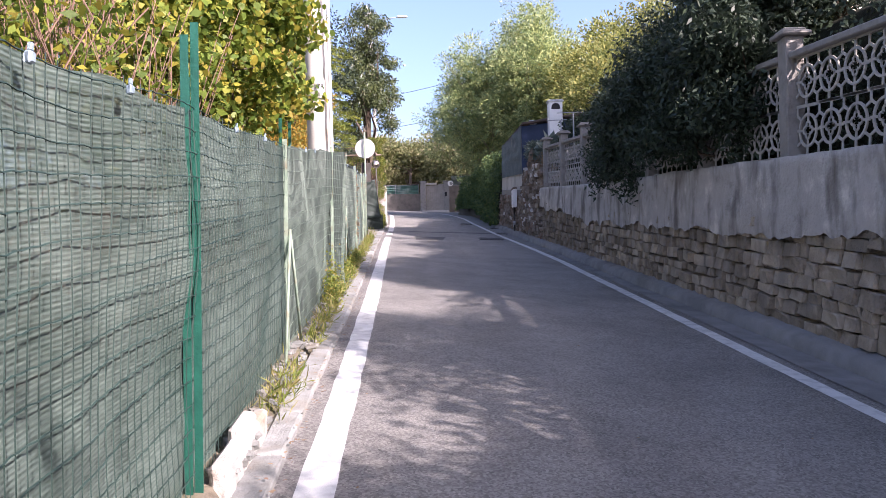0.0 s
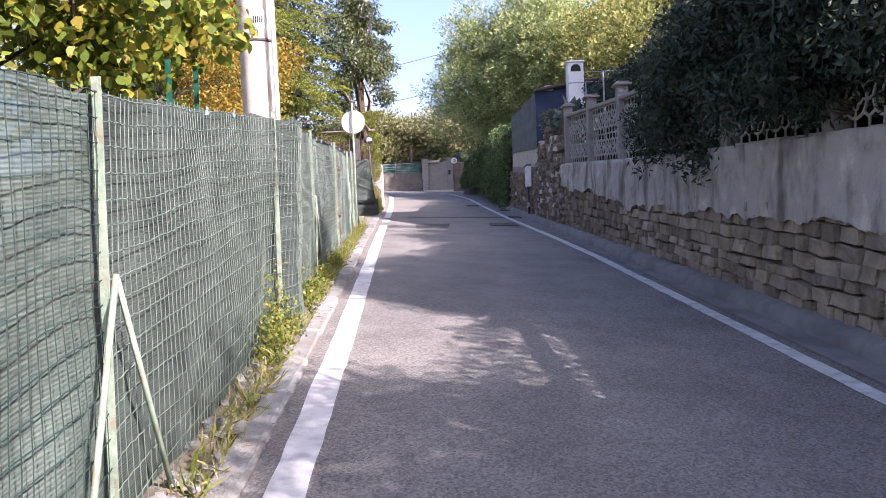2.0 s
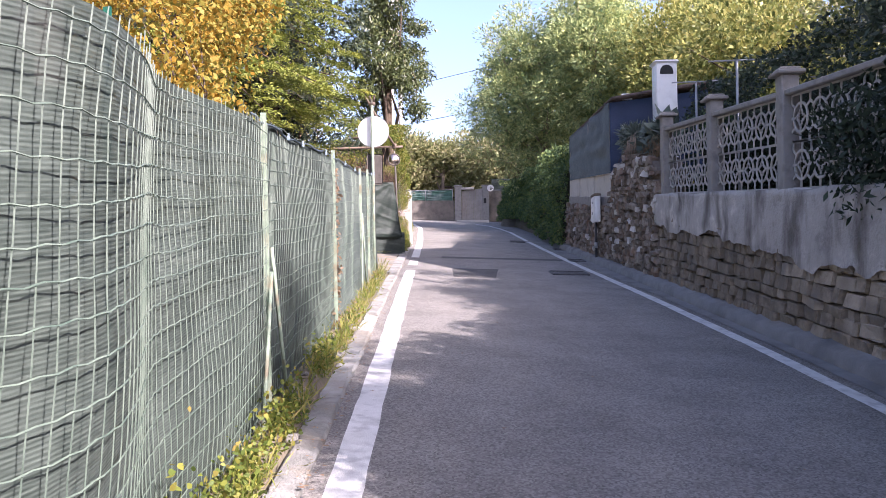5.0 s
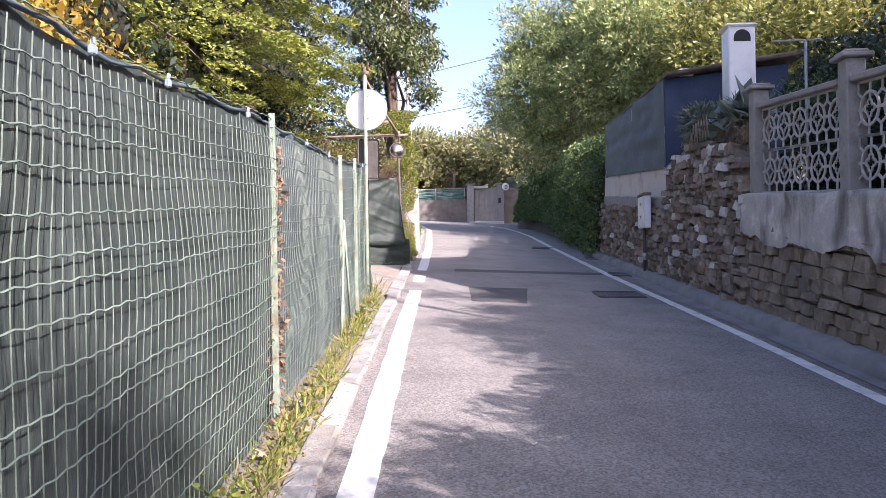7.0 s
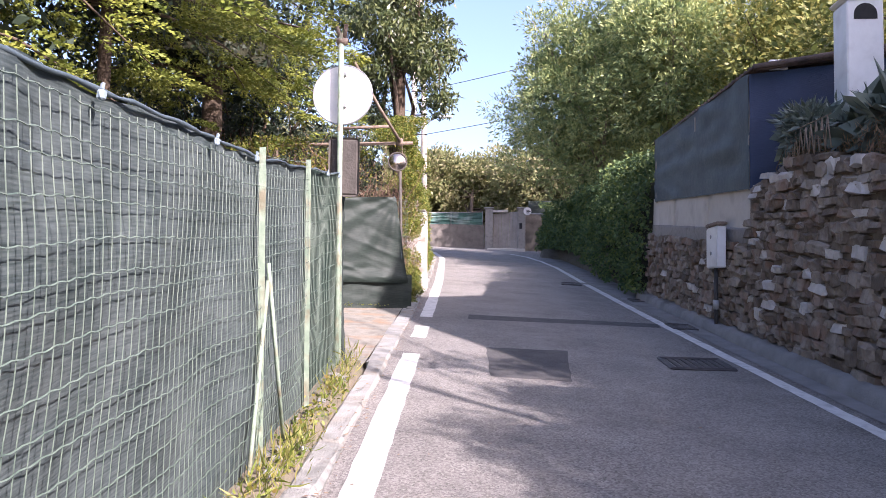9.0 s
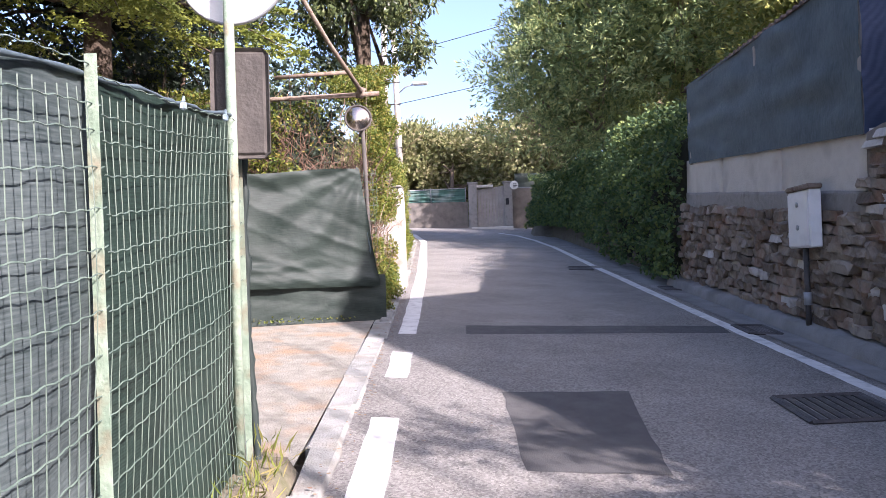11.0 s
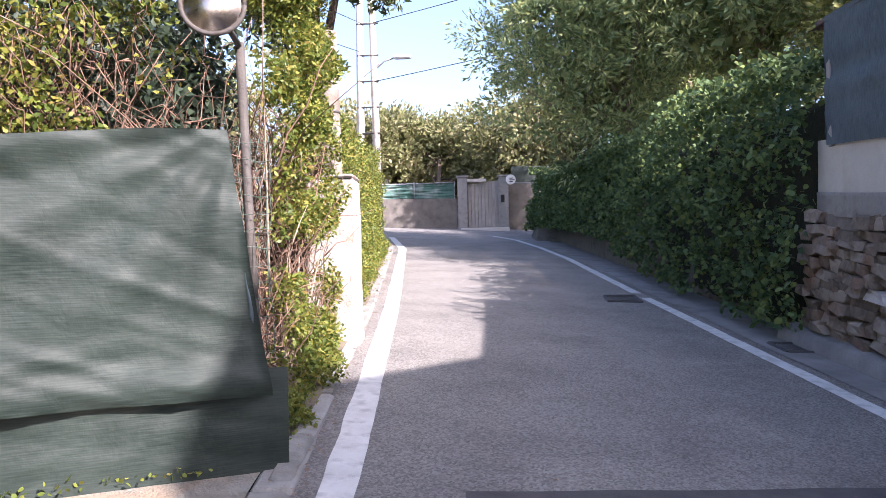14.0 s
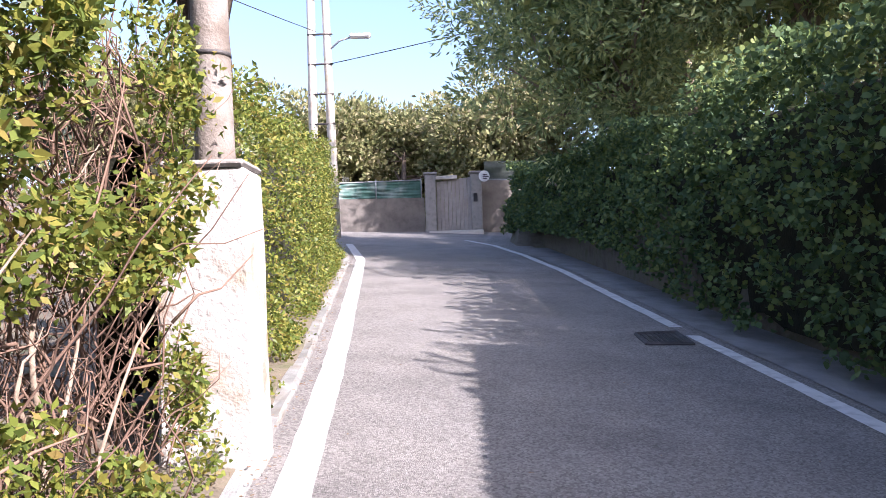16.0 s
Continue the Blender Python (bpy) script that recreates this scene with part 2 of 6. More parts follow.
LEAF_FIG = material("broad_leaf", [(0.036, 0.0633, 0.011), (0.072, 0.115, 0.0176), (0.108, 0.161, 0.0242), (0.156, 0.213, 0.0308), (0.24, 0.27, 0.0385), (0.36, 0.31, 0.044), (0.228, 0.149, 0.066)], 0.7, 0.5, 0, island=True, through_light=0.4)
LEAF_GOLD = material("golden_leaf", [(0.2, 0.15, 0.02), (0.38, 0.22, 0.03), (0.3, 0.25, 0.05), (0.16, 0.18, 0.03)], 0.9, 0.6, 0, island=True, through_light=0.4)
LEAF_CEDAR = material("conifer_needle", [(0.0732, 0.1037, 0.0207), (0.1403, 0.1769, 0.0310), (0.2257, 0.2501, 0.0437), (0.3294, 0.3294, 0.0575)], 3.2, 0.6, 0, through_light=0.2)
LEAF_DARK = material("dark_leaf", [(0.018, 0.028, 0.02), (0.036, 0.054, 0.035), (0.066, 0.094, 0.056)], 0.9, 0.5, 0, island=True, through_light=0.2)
LEAF_IVY = material("ivy_leaf", [(0.0345, 0.0667, 0.0391), (0.0736, 0.1242, 0.0575), (0.1323, 0.1978, 0.0736), (0.23, 0.2645, 0.0747)], 0.7, 0.5, 0, island=True, spec=0.15, through_light=0.25)
LEAF_HEDGE = material("hedge_leaf", [(0.034, 0.06, 0.016), (0.075, 0.112, 0.024), (0.128, 0.17, 0.032), (0.19, 0.22, 0.04), (0.255, 0.245, 0.05), (0.23, 0.12, 0.055)], 0.9, 0.5, 0, island=True, through_light=0.35)
LEAF_OLIVE = material("grey_green_leaf", [(0.0709, 0.0986, 0.0295), (0.1521, 0.1816, 0.0492), (0.2737, 0.2786, 0.0789), (0.4360, 0.3843, 0.1231)], 0.6, 0.5, 0, island=True, through_light=0.35)
LEAF_PINE = material("pine_needle", [(0.0879, 0.1487, 0.0729), (0.2144, 0.2872, 0.1261), (0.4122, 0.4692, 0.1962), (0.5771, 0.5769, 0.2383)], 0.6, 0.5, 0, island=True, through_light=0.35)
LEAF_LAUREL = material("laurel_leaf", [(0.0275, 0.0425, 0.02), (0.0688, 0.0938, 0.035), (0.1625, 0.1812, 0.0625)], 0.8, 0.35, 0, island=True, spec=0.5, through_light=0.2)
LEAF_FAR = material("far_leaf", [(0.0899, 0.1114, 0.0500), (0.1715, 0.1930, 0.0769), (0.2776, 0.2703, 0.1269), (0.3429, 0.2970, 0.1925)], 0.5, 0.6, 0, island=True, through_light=0.35)
LEAF_DRY = material("dry_leaf", [(0.1760, 0.1200, 0.0723), (0.3040, 0.2240, 0.1445), (0.2080, 0.1200, 0.0850)], 4, 0.8, 0, island=True, through_light=0.3)
GRASS = material("grass_blade", [(0.06, 0.1, 0.015), (0.14, 0.18, 0.03), (0.26, 0.25, 0.07), (0.35, 0.28, 0.13)], 2, 0.6, 0, island=True, through_light=0.3)


# ---------------------------------------------------------------- helpers
def gz(x, y):
    """Height of the sloping road plane."""
    return -0.031 - 0.0514 * x + 0.0921 * y


def fence_x(y):
    return -0.9 - 0.058 * y


def wall_x(y):
    return 4.05 - 0.052 * y


def interp(y, pts):
    return float(np.interp(y, [p[0] for p in pts], [p[1] for p in pts]))


LINE_L = [(-8, 0.0), (3.8, -0.63), (10.8, -0.98), (20, -1.48), (28, -1.86), (33, -2.12), (43, -2.8), (48, -3.6)]
LINE_R = [(-8, 3.7), (5.5, 2.98), (9.4, 2.85), (16.7, 2.6), (20, 2.42), (25, 2.06), (28, 1.84), (35, 1.46), (41.5, 1.18), (45, 0.85), (48, 0.4), (50, -0.3)]


def left_line(y):
    return interp(y, LINE_L)


def right_line(y):
    return interp(y, LINE_R)


def mesh(name, verts, faces, mat, parent=None, smooth=False):
    me = bpy.data.meshes.new(name)
    me.from_pydata([tuple(v) for v in verts], [], [tuple(f) for f in faces])
    me.materials.append(mat)
    if smooth:
        me.polygons.foreach_set("use_smooth", [True] * len(me.polygons))
    me.update()
    ob = new(name, me)
    if parent is not None:
        ob.parent = parent
    return ob


def part(name, bm, mat, parent=None, label="", smooth=False):
    me = bpy.data.meshes.new(name)
    bm.to_mesh(me)
    bm.free()
    me.materials.append(mat)
    if smooth:
        me.polygons.foreach_set("use_smooth", [True] * len(me.polygons))
    ob = new(name, me)
    if parent is not None:
        ob.parent = parent
    if label:
        ob["label"] = label
    return ob


def thing(name, label, category, at=(0, 0, 0), group=""):
    """An Empty at the base of a thing; its parts are built in its own frame."""
    ob = new(name)
    ob.location = at
    return tagged(ob, label, category, group)


def box(bm, lo, hi, bevel=0.0, m=None):
    """A bevelled box added to bm."""
    r = bmesh.ops.create_cube(bm, size=1)
    vs = r["verts"]
    c = [(a + b) / 2 for a, b in zip(lo, hi)]
    s = [abs(b - a) for a, b in zip(lo, hi)]
    for v in vs:
        v.co = Vector((c[0] + v.co.x * s[0], c[1] + v.co.y * s[1], c[2] + v.co.z * s[2]))
    if bevel:
        es = list({e for v in vs for e in v.link_edges})
        r = bmesh.ops.bevel(bm, geom=es, offset=bevel, segments=1, affect="EDGES", profile=0.5)
        vs = list({v for f in r["faces"] for v in f.verts} | {v for v in vs if v.is_valid})
    if m is not None:
        for v in vs:
            v.co = m @ v.co
    return bm


def tube_data(points, radii, sides=6, cap=True):
    """Verts and faces of a tube along points."""
    pts = [Vector(p) for p in points]
    if not hasattr(radii, "__len__"):
        radii = [radii] * len(pts)
    verts, faces = [], []
    ref = Vector((0.31, 0.17, 0.93))
    for i, p in enumerate(pts):
        d = (pts[min(i + 1, len(pts) - 1)] - pts[max(i - 1, 0)]).normalized()
        if abs(d.dot(ref)) > 0.97:
            ref = Vector((1, 0.1, 0))
        u = d.cross(ref).normalized()
        w = d.cross(u)
        for k in range(sides):
            a = 2 * math.pi * k / sides
            verts.append(p + (u * math.cos(a) + w * math.sin(a)) * radii[i])
    for i in range(len(pts) - 1):
        for k in range(sides):
            a, b = i * sides + k, i * sides + (k + 1) % sides
            faces.append((a, b, b + sides, a + sides))
    if cap and sides > 2:
        faces.append(tuple(range(sides - 1, -1, -1)))
        n = len(pts) - 1
        faces.append(tuple(n * sides + k for k in range(sides)))
    return verts, faces


def tubes(name, runs, mat, parent=None, sides=6, smooth=True):
    """One mesh of several tubes: runs of (points, radii)."""
    V, Fc = [], []
    for pts, rad in runs:
        v, f = tube_data(pts, rad, sides)
        o = len(V)
        V += v
        Fc += [tuple(i + o for i in q) for q in f]
    return mesh(name, V, Fc, mat, parent, smooth)


def leaves(name, pos, size, mat, parent, normal=None, narrow=0.55, droop=0.3, spread=1.0, rng=None, six=False):
    """Many small folded leaves, four corners each, at the places given."""
    rng = rng or np.random.default_rng(5)
    pos = np.asarray(pos, float)
    n = len(pos)
    d = rng.normal(size=(n, 3)) * spread
    d[:, 2] -= droop
    if normal is not None:
        d += normal
    d /= np.linalg.norm(d, axis=1)[:, None] + 1e-9
    r = rng.normal(size=(n, 3))
    u = np.cross(d, r)
    u /= np.linalg.norm(u, axis=1)[:, None] + 1e-9
    w = np.cross(d, u)
    s = (size * rng.uniform(0.6, 1.35, n))[:, None]
    a = pos
    b = pos + d * s * 0.45 + u * s * narrow * 0.5 + w * s * 0.1
    c = pos + d * s
    e = pos + d * s * 0.45 - u * s * narrow * 0.5 + w * s * 0.1
    q = 4
    if six:
        q = 6
        b = pos + d * s * 0.28 + u * s * narrow * 0.46 + w * s * 0.07
        b2 = pos + d * s * 0.66 + u * s * narrow * 0.4 + w * s * 0.06
        e = pos + d * s * 0.28 - u * s * narrow * 0.46 + w * s * 0.07
        e2 = pos + d * s * 0.66 - u * s * narrow * 0.4 + w * s * 0.06
        c = c - w * s * 0.08
        verts = np.stack([a, b, b2, c, e2, e], 1).reshape(-1, 3)
    else:
        verts = np.stack([a, b, c, e], 1).reshape(-1, 3)
    me = bpy.data.meshes.new(name)
    me.vertices.add(q * n)
    me.vertices.foreach_set("co", verts.ravel())
    me.loops.add(q * n)
    me.loops.foreach_set("vertex_index", np.arange(q * n, dtype=np.int32))
    me.polygons.add(n)
    me.polygons.foreach_set("loop_start", np.arange(0, q * n, q, dtype=np.int32))
    me.update(calc_edges=True)
    me.materials.append(mat)
    ob = new(name, me)
    if parent is not None:
        ob.parent = parent
    return ob


def lumps(centres, radii, n, rng, fill=0.35, clump=0.0, per=12):
    """Places of leaves in ellipsoid lumps, most of them near the outside, gathered in clumps."""
    centres, radii = np.asarray(centres, float), np.asarray(radii, float)
    vol = np.prod(radii, axis=1) ** 0.67
    k = max(1, int(n / per)) if clump else n
    pick = rng.choice(len(centres), k, p=vol / vol.sum())
    d = rng.normal(size=(k, 3))
    d /= np.linalg.norm(d, axis=1)[:, None]
    r = (1 - fill * rng.random(k) ** 1.5)[:, None]
    p = centres[pick] + d * r * radii[pick]
    if clump:
        p = np.repeat(p, per, axis=0) + rng.normal(size=(k * per, 3)) * clump
    return p


def crown_lumps(c, r, n, size, rng):
    """Random lumps filling a crown of centre c and radii r, uneven at its edge."""
    out_c, out_r = [], []
    for _ in range(n):
        d = rng.normal(size=3)
        d /= np.linalg.norm(d)
        k = rng.random() ** 0.45
        out_c.append(np.array(c) + d * k * np.array(r))
        s = size * rng.uniform(0.6, 1.3)
        out_r.append((s, s, s * rng.uniform(0.6, 0.9)))
    return out_c, out_r


def limbs(base, top, targets, r0, rng, bend=0.3):
    """Runs for a trunk and limbs that reach toward targets."""
    base, top = np.array(base, float), np.array(top, float)
    runs = []
    ts = np.linspace(0, 1, 7)
    mid = [base + (top - base) * t + np.array([math.sin(t * 5 + r0 * 9), math.cos(t * 4 + r0 * 7), 0]) * bend * t * (1 - t) for t in ts]
    runs.append((mid, [r0 * (1 - 0.75 * t) for t in ts]))
    for q in targets:
        q = np.array(q, float)
        t = rng.uniform(0.3, 0.95)
        s = base + (top - base) * t + np.array([math.sin(t * 5 + r0 * 9), math.cos(t * 4 + r0 * 7), 0]) * bend * t * (1 - t)
        m1 = s + (q - s) * 0.5 + rng.normal(size=3) * 0.12 * np.linalg.norm(q - s)
        rr = r0 * (1 - 0.75 * t) * 0.5
        runs.append(([s, m1, q], [rr, rr * 0.6, rr * 0.2]))
    return runs


def broad_tree(name, label, base, c, r, n_lumps, lump, n_leaves, leaf, mat, trunk=0.14, bark=None, seed=1, narrow=0.55, clump=0.0, fill=0.6, category="tree", group="", droop=0.3, six=False):
    rng = np.random.default_rng(seed)
    t = thing(name, label, category, base, group)
    b = np.array(base)
    cs, rs = crown_lumps(np.array(c) - b, r, n_lumps, lump, rng)
    top = np.array(c) - b + np.array([0, 0, r[2] * 0.5])
    tubes("trunk", limbs((0, 0, -0.3), top, cs[:: max(1, n_lumps // 14)], trunk, rng), bark or BARK, t)
    leaves("crown", lumps(cs, rs, n_leaves, rng, fill, clump), leaf, mat, t, narrow=narrow, rng=rng, droop=droop, six=six)
    return t


def tuft_tree(name, label, base, c, r, n_tuft, tuft, per, leaf, mat, trunk=0.14, bark=None, seed=1, narrow=0.5, category="tree", group="", flat=0.65, hollow=0.4, out=0.9):
    """A crown of separate leafy tufts with shaded gaps between; leaves point out of their tuft."""
    rng = np.random.default_rng(seed)
    t = thing(name, label, category, base, group)
    b = np.array(base)
    c0 = np.array(c) - b
    d = rng.normal(size=(n_tuft, 3))
    d /= np.linalg.norm(d, axis=1)[:, None]
    swell = np.array([1 + 0.38 * noise.noise((q[0] * 1.8, q[1] * 1.8, q[2] * 1.8 + seed)) + 0.16 * noise.noise((q[0] * 5, q[1] * 5, q[2] * 5 + seed)) for q in d])
    k = hollow + (1 - hollow) * rng.random(n_tuft) ** 0.55
    cs = c0 + d * (k * swell)[:, None] * np.array(r)
    size = tuft * rng.uniform(0.55, 1.35, n_tuft)
    q = rng.normal(size=(n_tuft, per, 3))
    q /= np.linalg.norm(q, axis=2)[:, :, None]
    rad = (0.35 + 0.65 * rng.random((n_tuft, per)) ** 0.5)[:, :, None] * size[:, None, None]
    pos = cs[:, None, :] + q * rad * np.array([1, 1, flat])
    ni = n_tuft * 9
    w = rng.normal(size=(ni, 3))
    w /= np.linalg.norm(w, axis=1)[:, None]
    leaves("inner_foliage", c0 + w * (rng.random(ni) ** 0.5 * 0.72)[:, None] * np.array(r), leaf * 2.0, mat, t, narrow=0.6, rng=rng)
    tubes("trunk", limbs((0, 0, -0.3), c0 + np.array([0, 0, r[2] * 0.6]), cs[:: max(1, n_tuft // 26)], trunk, rng), bark or BARK, t)
    leaves("crown", pos.reshape(-1, 3), leaf, mat, t, normal=(q * out + d[:, None, :] * 0.25).reshape(-1, 3), narrow=narrow, rng=rng, droop=-0.15, spread=0.45)
    return t


# ---------------------------------------------------------------- ground, road, kerbs
def sheet(name, ys, xs_at, z_at, mat, uv=False):
    """A sheet of rows: ys along the road, xs_at(y) the places across."""
    V, Fc = [], []
    cols = len(xs_at(ys[0]))
    for y in ys:
        for x in xs_at(y):
            V.append((x, y, z_at(x, y)))
    for i in range(len(ys) - 1):
        for j in range(cols - 1):
            a = i * cols + j
            Fc.append((a, a + 1, a + cols + 1, a + cols))
    return mesh(name, V, Fc, mat, smooth=True)


def rise(y):
    """Softens the slope past the head of the lane."""
    return y if y < 56 else 56 + (y - 56) * 0.25 if y < 200 else 92


def terrain(x, y):
    base = gz(max(-30, min(30, x)), rise(max(y, -60)))
    h = base - 0.09
    edge = wall_x(y) + 0.25 if y < 50 else 4 - (50 - 0) * 0.052 + (y - 50) * 0.3
    if x > edge and y < 60:
        k = min(1.0, (x - edge) / 0.05)
        h += k * 1.55 + min(6.0, max(0, x - edge - 1.0) * 0.16)
    if y > 60:
        h += min(5, (y - 60) * 0.12)
    return h


gx = [-900, -300, -120, -60, -40, -25, -15, -10, -7, -5, -4]
gyr = [-900, -300, -100, -60, -40, -25, -15, -10] + [v * 1.0 for v in range(-8, 62, 2)] + [66, 75, 90, 120, 180, 300, 900]


def ground_row(y):
    yy = max(-20, min(50, y))
    e = wall_x(yy) + 0.25
    return gx + [-3.2, -2.2, -1, 0, 1.0, e - 0.15, e + 0.0, e + 0.06, e + 0.6, e + 1.5, e + 3, e + 6, e + 10, e + 18, e + 35, e + 80, e + 250, e + 900]


tagged(sheet("ground", gyr, ground_row, terrain, SOIL), "brown garden soil with sparse weeds on both sides", "ground", kind="structure")

road_ys = [v * 0.5 for v in range(-24, 113)]


def road_left(y):
    if y < 22.9:
        return left_line(y) - 0.22
    if y < 47:
        return left_line(y) - 0.25
    return left_line(47) - 0.25 - (y - 47) * 6


def road_row(y):
    a, b = road_left(y), (wall_x(y) - 0.1 if y < 49 else 1.55)
    return [a + (b - a) * k / 14 for k in range(15)]


def road_z(x, y):
    return gz(x, y) + 0.006 * noise.noise((x * 0.7, y * 0.5, 0)) + 0.002


tagged(sheet("road", road_ys, road_row, road_z, ASPHALT), "worn grey asphalt lane climbing gently between walls", "road", kind="structure")


def strip(name, ys, x_at, width, lift, mat, ragged=0.0, seed=3):
    rng = random.Random(seed)
    V, Fc = [], []
    for y in ys:
        x = x_at(y)
        for s in (-0.5, 0.5):
            xx = x + s * width + rng.uniform(-ragged, ragged)
            V.append((xx, y, road_z(xx, y) + lift))
    for i in range(len(ys) - 1):
        Fc.append((2 * i, 2 * i + 1, 2 * i + 3, 2 * i + 2))
    return mesh(name, V, Fc, mat)


def span(a, b, step=0.25):
    n = max(2, int((b - a) / step) + 1)
    return [a + (b - a) * i / (n - 1) for i in range(n)]


for a, b in ((-8, 23.6), (24.72, 25.75), (26.7, 47.5)):
    tagged(strip("lane_line", span(a, b), left_line, 0.19, 0.004, PAINT, 0.007, int(a * 10)), "worn white painted edge line on the asphalt", "road marking", "white edge lines", "structure")
for a, b in ((-8, 35.0), (35.5, 50)):
    tagged(strip("lane_line", span(a, b), right_line, 0.16, 0.004, PAINT, 0.007, int(a * 10) + 7), "worn white painted edge line on the asphalt", "road marking", "white edge lines", "structure")


def quad_patch(name, corners, mat, lift, label):
    a, b, c, d = [Vector(p) for p in corners]
    V, Fc = [], []
    n = 8
    rng = random.Random(len(label))
    for i in range(n + 1):
        for j in range(n + 1):
            p = a.lerp(b, j / n).lerp(d.lerp(c, j / n), i / n)
            e = 0.012 if i in (0, n) or j in (0, n) else 0
            x, y = p.x + rng.uniform(-e, e), p.y + rng.uniform(-e, e)
            V.append((x, y, road_z(x, y) + lift))
    for i in range(n):
        for j in range(n):
            k = i * (n + 1) + j
            Fc.append((k, k + 1, k + n + 2, k + n + 1))
    return tagged(mesh(name, V, Fc, mat), label, "road patch", kind="structure")


quad_patch("asphalt_patch", [(-1.18, 26.78), (1.75, 27.25), (1.8, 27.72), (-1.2, 27.33)], PATCH, 0.003, "dark fresh asphalt strip across the lane")
quad_patch("asphalt_patch", [(-0.78, 22.7), (0.0, 22.7), (0.1, 24.5), (-0.86, 24.38)], PATCH, 0.003, "dark square asphalt repair in the lane")


def drain(corners, label):
    """An iron gully cover with a frame and bars, flush with the road."""
    a, b, c, d = [Vector((*p, road_z(*p) + 0.006)) for p in corners]
    o = (a + b + c + d) / 4
    t = thing("drain_cover", label, "drain cover", o, "drain covers")
    pts = [p - o for p in (a, b, c, d)]
    runs = []
    for i in range(4):
        runs.append(([pts[i], pts[(i + 1) % 4]], 0.022))
    tubes("frame", runs, IRON, t, 4, False)
    V, Fc = [], []
    for i in range(9):
        k0, k1 = (i + 0.15) / 9, (i + 0.8) / 9
        q = [pts[0].lerp(pts[1], k0), pts[0].lerp(pts[1], k1), pts[3].lerp(pts[2], k1), pts[3].lerp(pts[2], k0)]
        n = len(V)
        V += [p + Vector((0, 0, 0.004)) for p in q] + [p - Vector((0, 0, 0.03)) for p in q]
        Fc += [(n, n + 1, n + 2, n + 3), (n, n + 4, n + 5, n + 1), (n + 1, n + 5, n + 6, n + 2), (n + 2, n + 6, n + 7, n + 3), (n + 3, n + 7, n + 4, n)]
    mesh("grate", V, Fc, IRON, t)
    return t


IRON = material("cast_iron", [(0.05, 0.05, 0.052), (0.12, 0.11, 0.105)], 7, 0.6, 0.4, 60, metal=0.5)
drain([(1.17, 23.76), (1.9, 23.95), (1.88, 24.6), (1.15, 24.4)], "dark cast-iron gully cover set in the asphalt")
drain([(0.82, 34.45), (1.3, 34.5), (1.33, 35.15), (0.85, 35.0)], "dark cast-iron gully cover beside the white line")
drain([(1.98, 31.2), (2.28, 31.2), (2.26, 31.65), (1.96, 31.65)], "small iron gully grate in the gutter")
drain([(1.95, 27.2), (2.3, 27.2), (2.28, 27.75), (1.93, 27.75)], "small iron gully grate in the gutter")

# gutter and low concrete footing along the right wall
def gutter_row(y):
    a, b = right_line(y) + 0.2, wall_x(y) - (0.12 if y < 32 else -0.2)
    return [a, a + (b - a) * 0.5, b]


tagged(sheet("gutter", [v * 0.5 for v in range(-16, 96)], gutter_row, lambda x, y: road_z(x, y) + 0.008 + 0.004 * noise.noise((x * 3, y * 2, 4)), GUTTER), "grey stained concrete gutter strip beside the lane", "gutter", kind="structure")


def footing_row(y):
    b = wall_x(y)
    return [b - 0.2, b - 0.17, b - 0.09, b + 0.02]


def footing_z(x, y):
    d = wall_x(y) - x
    return gz(x, y) + (0.0 if d > 0.185 else 0.13 if d > 0.13 else 0.16 if d > 0.05 else 0.19) + 0.012 * noise.noise((x * 2, y * 1.5, 7))


tagged(sheet("wall_footing", [v * 0.5 for v in range(-16, 65)], footing_row, footing_z, GUTTER), "rough cement footing at the foot of the stone wall", "footing", kind="structure")

# left kerb, stone by stone
kerb = tagged(new("kerb"), "low pale concrete kerb between lane and fence", "kerb", kind="structure")
rk = random.Random(4)


def kerb_stone(y0, y1, x_at, w, h):
    bm = bmesh.new()
    L = y1 - y0
    box(bm, (-w / 2, 0, -0.12), (w / 2, L, h), 0.018)
    for v in bm.verts:
        v.co += Vector((rk.uniform(-0.012, 0.012), rk.uniform(-0.008, 0.008), rk.uniform(-0.012, 0.01)))
        x = x_at(y0 + v.co.y) - w / 2 + v.co.x
        v.co = Vector((x, y0 + v.co.y, gz(x, y0 + v.co.y) + v.co.z))
    part("kerb_stone", bm, KERB, kerb)


y = -6.0
while y < 22.6:
    L = rk.uniform(0.7, 1.1)
    kerb_stone(y, min(y + L - 0.012, 22.9), lambda v: left_line(v) - 0.2, 0.17, 0.05)
    y += L
y = 27.3
while y < 45:
    L = rk.uniform(0.7, 1.1)
    kerb_stone(y, y + L - 0.012, lambda v: left_line(v) - 0.22, 0.13, 0.05)
    y += L
# flush threshold of the drive
tagged(sheet("drive", [v * 0.25 for v in range(90, 111)], lambda y: [-9.5, -7, -5, -3.5, left_line(y) - 0.42], lambda x, y: gz(x, y) + 0.02 + 0.008 * noise.noise((x, y, 1)), DRIVE), "cracked sandy concrete drive apron with orange dust", "driveway", kind="structure")
y = 22.9
while y < 27.2:
    kerb_stone(y, y + 0.84, lambda v: left_line(v) - 0.21, 0.21, 0.028)
    y += 0.86
